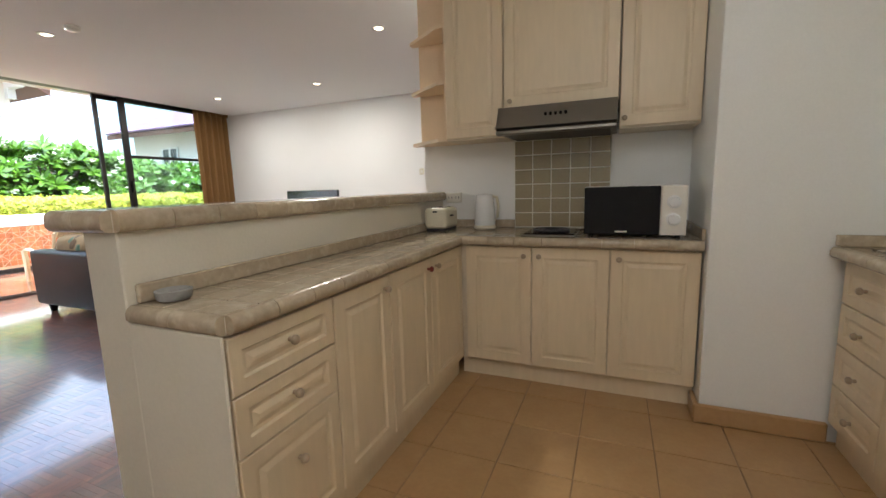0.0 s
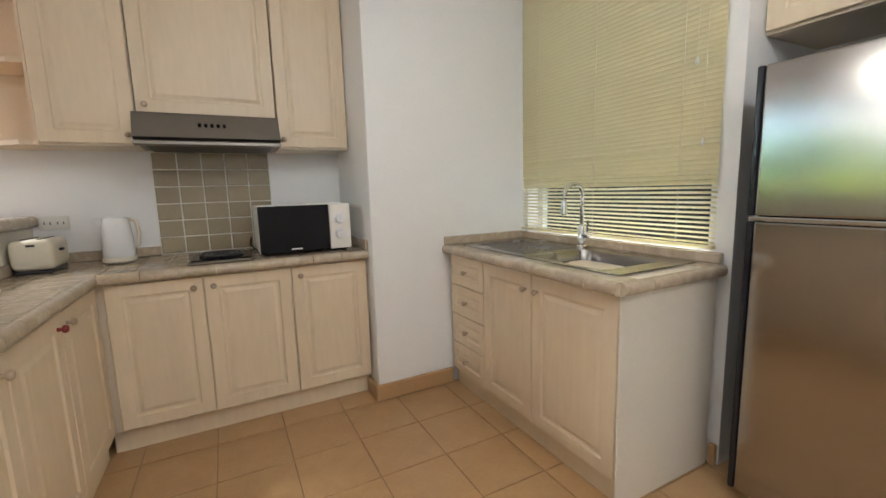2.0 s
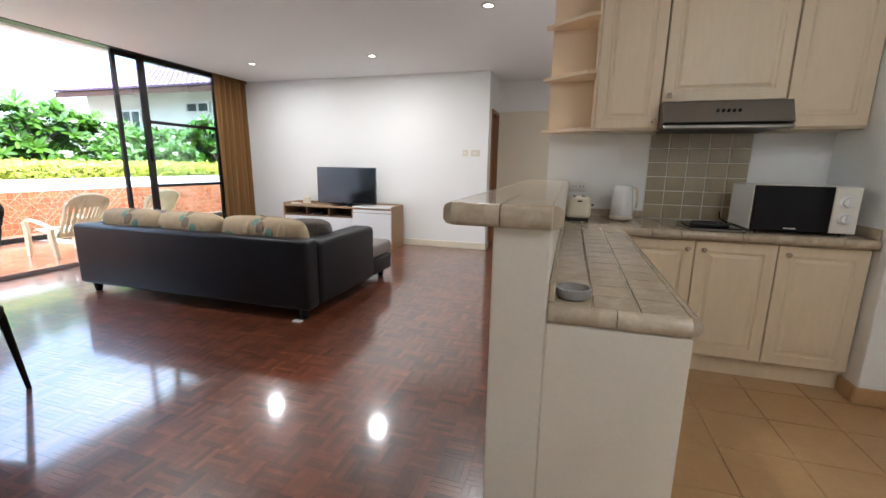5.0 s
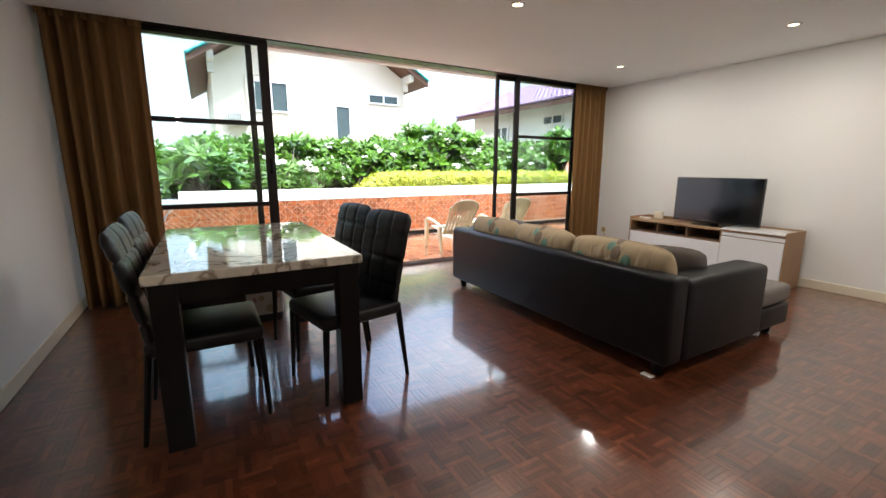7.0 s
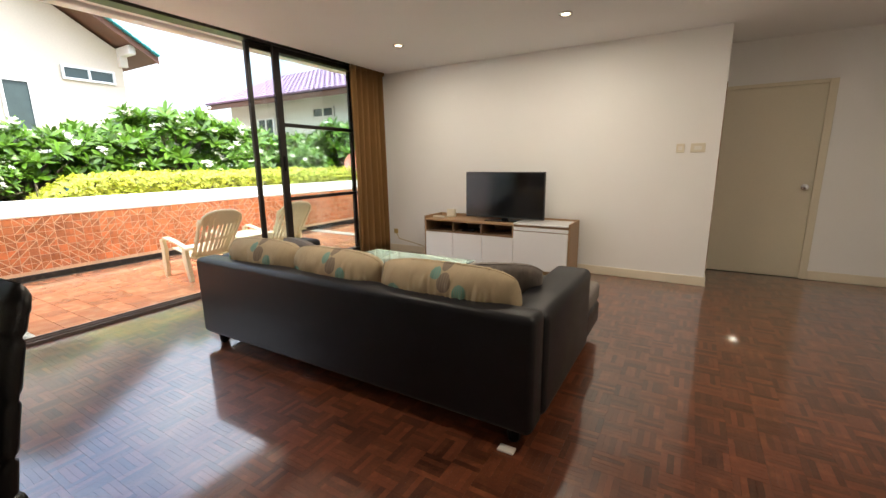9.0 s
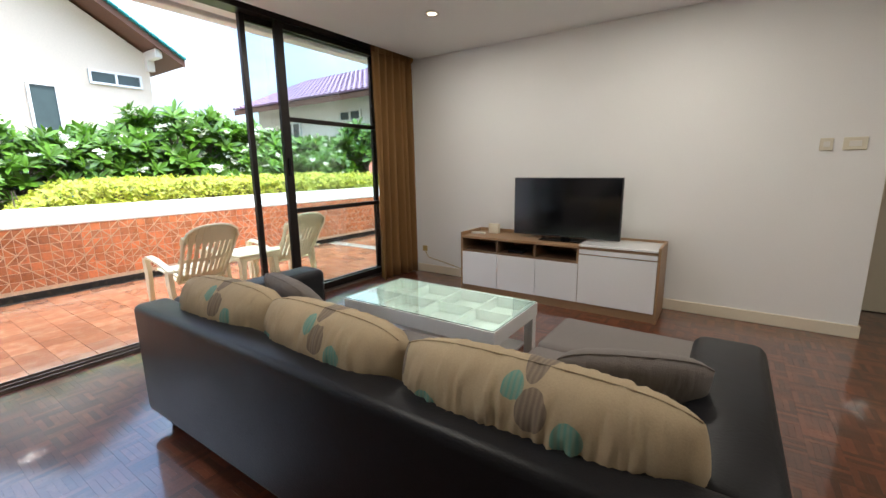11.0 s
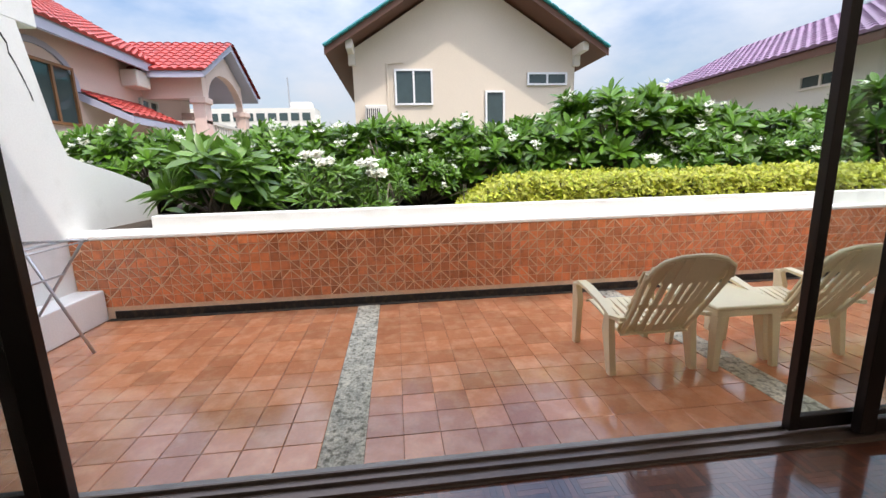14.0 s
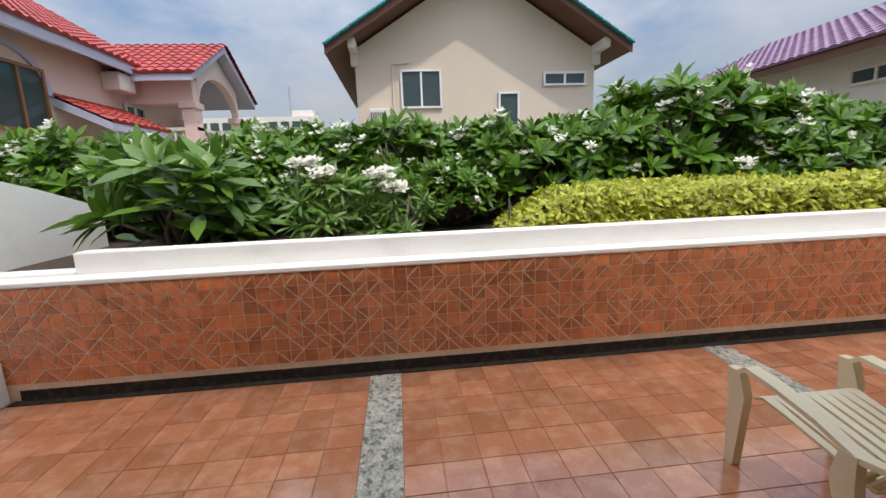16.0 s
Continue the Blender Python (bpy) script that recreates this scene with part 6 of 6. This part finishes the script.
arch(-3.75, -20.3, -24.6, 3.75, 5.72, 1.15, 0.25).obj("porch_arch", M_PINK, hs)
for x in (-20.53, -24.38):
    for y in (-3.9, -6.0):
        Shape().box(x - 0.24, x + 0.24, y - 0.2, y + 0.2, GZ, 3.8, 0.02).box(x - 0.3, x + 0.3, y - 0.26, y + 0.26, 3.65, 3.85, 0.02).obj("column", M_PINK, hs)
Shape().box(-20.6, -20.25, -6.2, -3.7, 3.8, 4.5).box(-24.7, -20.3, -6.2, -3.6, 2.0, 2.35).obj("porch_beam", M_PINK, hs)
s = Shape().box(-24.5, -20.3, -3.85, -3.7, 3.0, 3.1).box(-20.45, -20.3, -6.2, -3.7, 3.0, 3.1)
for k in range(18):
    s.tube([(-24.4 + 0.23 * k, -3.78, 2.35), (-24.4 + 0.23 * k, -3.78, 3.0)], 0.05, 6)
for k in range(10):
    s.tube([(-20.38, -6.1 + 0.24 * k, 2.35), (-20.38, -6.1 + 0.24 * k, 3.0)], 0.05, 6)
s.obj("balustrade", M_HWHITE, hs)
up3 = Vector((0, -1, 0.5)).normalized()
roof_tiles("lower_roof_tiles", (-17.3, -4.35, 2.9), (-1, 0, 0), up3, 2.7, 1.5, 0.3, 0.3, M_RED, hs)
Shape().prism([(-17.3, -4.35, 2.88), (-17.3, -5.6, 3.5), (-17.3, -5.6, 3.3), (-17.3, -4.35, 2.7)], (-2.7, 0, 0)).obj("lower_roof", M_LILAC, hs)
roof_tiles("balcony_roof_tiles", (-19.9, -3.0, 1.9), (0, -1, 0), Vector((-1, 0, 0.5)).normalized(), 3.2, 1.2, 0.3, 0.3, M_RED, hs)
house_window(hs, (-15.05, -5.6, 2.6), -X, Y, 2.1, 1.45, 3, M_BRASS)
n = 12
Shape().prism([(-16.1 + 1.25 * math.cos(math.pi * k / n), -5.6, 3.5 + 1.0 * math.sin(math.pi * k / n)) for k in range(n + 1)] + [(-16.1 + 1.10 * math.cos(math.pi * k / n), -5.6, 3.5 + 0.86 * math.sin(math.pi * k / n)) for k in range(n, -1, -1)], (0, 0.06, 0)).obj("window_arch", M_LILAC, hs)
Shape().box(-19.9, -19.2, -5.6, -5.1, 4.0, 4.5, 0.03).obj("air_conditioner", M_HWHITE, hs)
house_window(hs, (-20.0, -5.6, 3.4), -X, Y, 1.0, 0.4, 2, M_HWHITE)
house_window(hs, (-20.0, -6.6, 2.4), -Y, X, 1.9, 1.5, 2, M_BRASS)

# purple-roofed house
hs = thing("purple_house", (-18, 18, GZ), "pale rendered house with a purple tiled roof", "house", "neighbouring houses")
Shape().prism([(-13.6, 14.9, GZ), (-13.6, 22.1, GZ), (-13.6, 22.1, 4.4), (-13.6, 18.5, 5.85), (-13.6, 14.9, 4.4)], (-9.2, 0, 0)).obj("wall", M_HWHITE, hs)
Shape().prism([(-13.0, 14.0, 4.22), (-13.0, 18.5, 6.25), (-13.0, 23.0, 4.22), (-13.0, 23.0, 4.0), (-13.0, 18.5, 6.0), (-13.0, 14.0, 4.0)], (-10.4, 0, 0)).obj("roof", M_FASCIA, hs)
roof_tiles("roof_tiles", (-12.9, 13.95, 4.24), (-1, 0, 0), Vector((0, 1, 0.448)).normalized(), 10.6, 4.98, 0.3, 0.34, M_PURPLE, hs)
house_window(hs, (-15.6, 14.9, 3.3), -X, -Y, 1.3, 0.45, 2, M_HWHITE)
house_window(hs, (-19.5, 14.9, 2.3), -X, -Y, 1.2, 1.2, 2, M_WHITE)
house_window(hs, (-13.6, 17.2, 3.2), Y, X, 1.3, 0.5, 2, M_WHITE)

# hotel far off
hs = thing("hotel_block", (-92, -21, GZ), "distant white hotel block with rows of windows", "building")
Shape().box(-96, -90, -36, -12, GZ, 13.2).box(-95, -92, -17, -13, 13.2, 14.6).obj("wall", M_HWHITE, hs)
s = Shape()
for f in range(5):
    for k in range(11):
        s.box(-90.02, -89.9, -35.4 + 2.1 * k, -33.9 + 2.1 * k, 1.5 + 2.35 * f, 2.9 + 2.35 * f)
s.obj("windows", M_HGLASS, hs, kind="stuff")
Shape().tube([(-92, -17, 13.2), (-92, -17, 19)], 0.15, 6).obj("mast", M_ALU, hs)
t = thing("tarpaulin", (-13.2, 4.2, 0.78), "blue tarpaulin fence behind the shrubs", "tarpaulin")
rows = []
for k in range(25):
    y = 1.0 + 0.27 * k
    w = 0.05 * math.sin(k * 1.3)
    rows.append([(-13.2 + w, y, 0.78), (-13.23 + w * 0.3, y, 1.9), (-13.26 + w * 0.3, y, 1.9), (-13.24 + w, y, 0.78)])
Shape().loft(rows).obj("sheet", M_BLUE, t, smooth=40)

# ---- floor and wall pieces ----


def tile_field(name, parent, cells, sx, sy, sz, material, ch, near, axis="z", limit=300):
    """Pieces inside near are parts of their own, the others one joined part."""
    me = block_mesh(name, sx, sy, sz, material, ch, axis)
    vs, fs, k = [], [], 0
    for c in cells:
        if near(c) and k < limit:
            piece(name, me, c, parent)
            k += 1
        else:
            v, f = block_data(*c, sx, sy, sz, ch, axis, len(vs))
            vs += v
            fs += f
    if vs:
        many(name + "_field", vs, fs, material, parent)


rg = random.Random(9)
cells = []
P = 0.32
for i in range(-4, 7):
    for j in range(-7, 6):
        x, y = 0.259 + P * (i + 0.5), 1.85 + P * (j + 0.5)
        if -0.82 < x - P / 2 and x < (1.9 if y > 1.5 or y < 0.6 else 2.45) and -0.62 < y - P / 2 + 0.3 and y + P / 2 < 3.3:
            cells.append((x, y, -0.008 + rg.uniform(0, 0.0006)))
tile_field("floor_tile", kitchen_floor, cells, P - 0.005, P - 0.005, 0.008, M_KTILE, 0.0015, lambda c: True)

cells = []
Q = 0.196
for a, b in ((-0.29, 2.07), (2.285, 4.60), (4.81, 7.2), (7.41, 9.6)):
    n = round((b - a) / Q)
    w = (b - a) / n
    for i in range(12):
        for j in range(n):
            cells.append((-8.98 + Q * (i + 0.5), a + w * (j + 0.5), TZ - 0.008 + rg.uniform(-0.0008, 0.0008)))
tile_field("terrace_tile", terrace, cells, Q - 0.0035, Q - 0.0045, 0.008, M_TERTILE, 0.002, lambda c: 0.9 < c[1] < 5.4)

# parapet: small squares, many of them split along a diagonal
H, NROW = 0.0938, 7


def half_tile(name, flip, upper):
    a, t, g = H / 2 - 0.0035, 0.0035, 0.0085
    if upper:
        q = [(-a + g, a), (a, a), (a, -a + g)] if not flip else [(-a, a), (a - g, a), (-a, -a + g)]
    else:
        q = [(-a, a - g), (a - g, -a), (-a, -a)] if not flip else [(a, a - g), (a, -a), (-a + g, -a)]
    cx, cy = sum(p[0] for p in q) / 3, sum(p[1] for p in q) / 3
    vs = [(0, y, z) for y, z in q] + [(t - 0.001, y, z) for y, z in q] + [(t, cx + (y - cx) * 0.93, cy + (z - cy) * 0.93) for y, z in q]
    fs = [(i, (i + 1) % 3, (i + 1) % 3 + 3, i + 3) for i in range(3)] + [(i + 3, (i + 1) % 3 + 3, (i + 1) % 3 + 6, i + 6) for i in range(3)] + [(6, 7, 8)]
    return vs, fs


halves = [(half_tile("h", f, True), half_tile("h", f, False)) for f in (False, True)]
meshes = []
for pair in halves:
    row = []
    for vs, fs in pair:
        me = bpy.data.meshes.new("triangle_tile")
        me.from_pydata(vs, [], fs)
        me.materials.append(M_PARTILE)
        row.append(me)
    meshes.append(row)
square = block_mesh("square_tile", H - 0.007, H - 0.007, 0.0035, M_PARTILE, 0.001, "x")
vs, fs, k = [], [], 0
for j in range(108):
    for i in range(NROW):
        y, z = -0.545 + H * (j + 0.5), 0.078 + H * (i + 0.5)
        if y > 9.55:
            continue
        near = 1.2 < y < 3.7
        kind = rg.choice((0, 0, 1, 1, 2))
        jit = rg.uniform(0, 0.0015)
        if kind == 2:
            if near:
                piece("square_tile", square, (-9.052 + jit, y, z), parapet)
            else:
                v, f = block_data(-9.052 + jit, y, z, H - 0.007, H - 0.007, 0.0035, 0.001, "x", len(vs))
                vs += v
                fs += f
        else:
            for h in (0, 1):
                jit = rg.uniform(0, 0.0015)
                if near:
                    piece("triangle_tile", meshes[kind][h], (-9.052 + jit, y, z), parapet)
                else:
                    hv, hf = halves[kind][h]
                    o = len(vs)
                    vs += [(p[0] - 9.052 + jit, p[1] + y, p[2] + z) for p in hv]
                    fs += [tuple(q + o for q in f) for f in hf]
many("wall_tile_field", vs, fs, M_PARTILE, parapet)

# parquet: squares of five fingers, turned by turns
F, NF = 0.135, 5
fw = F / NF
finger_x = block_mesh("finger", F - 0.0004, fw - 0.0004, 0.006, M_PARQ, 0.0002)
finger_y = block_mesh("finger", fw - 0.0004, F - 0.0004, 0.006, M_PARQ, 0.0002)
vs, fs = [], []
count = 0
for i in range(int(6.2 / F)):
    for j in range(int(7.75 / F) + 1):
        x, y = -6.38 + F * (i + 0.5), -0.58 + F * (j + 0.5)
        if (x + F / 2 > -0.83 and y < 3.7) or (y > 6.28 and x < -2.1) or y > 7.1:
            continue
        if x > -0.99 and 1.2 < y < 3.65:
            continue
        turn = (i + j) % 2
        for q in range(NF):
            o = -F / 2 + fw * (q + 0.5)
            px, py, pz = (x, y + o, -0.006) if turn else (x + o, y, -0.006)
            pz += rg.uniform(0, 0.0001)
            if -2.6 < x < -1.6 and 1.3 < y < 2.4 and count < 300:
                piece("finger", finger_x if turn else finger_y, (px, py, pz), floor)
                count += 1
            else:
                v, f = block_data(px, py, pz, F - 0.0004 if turn else fw - 0.0004, fw - 0.0004 if turn else F - 0.0004, 0.006, 0.0002, "z", len(vs))
                vs += v
                fs += f
many("finger_field", vs, fs, M_PARQ, floor)
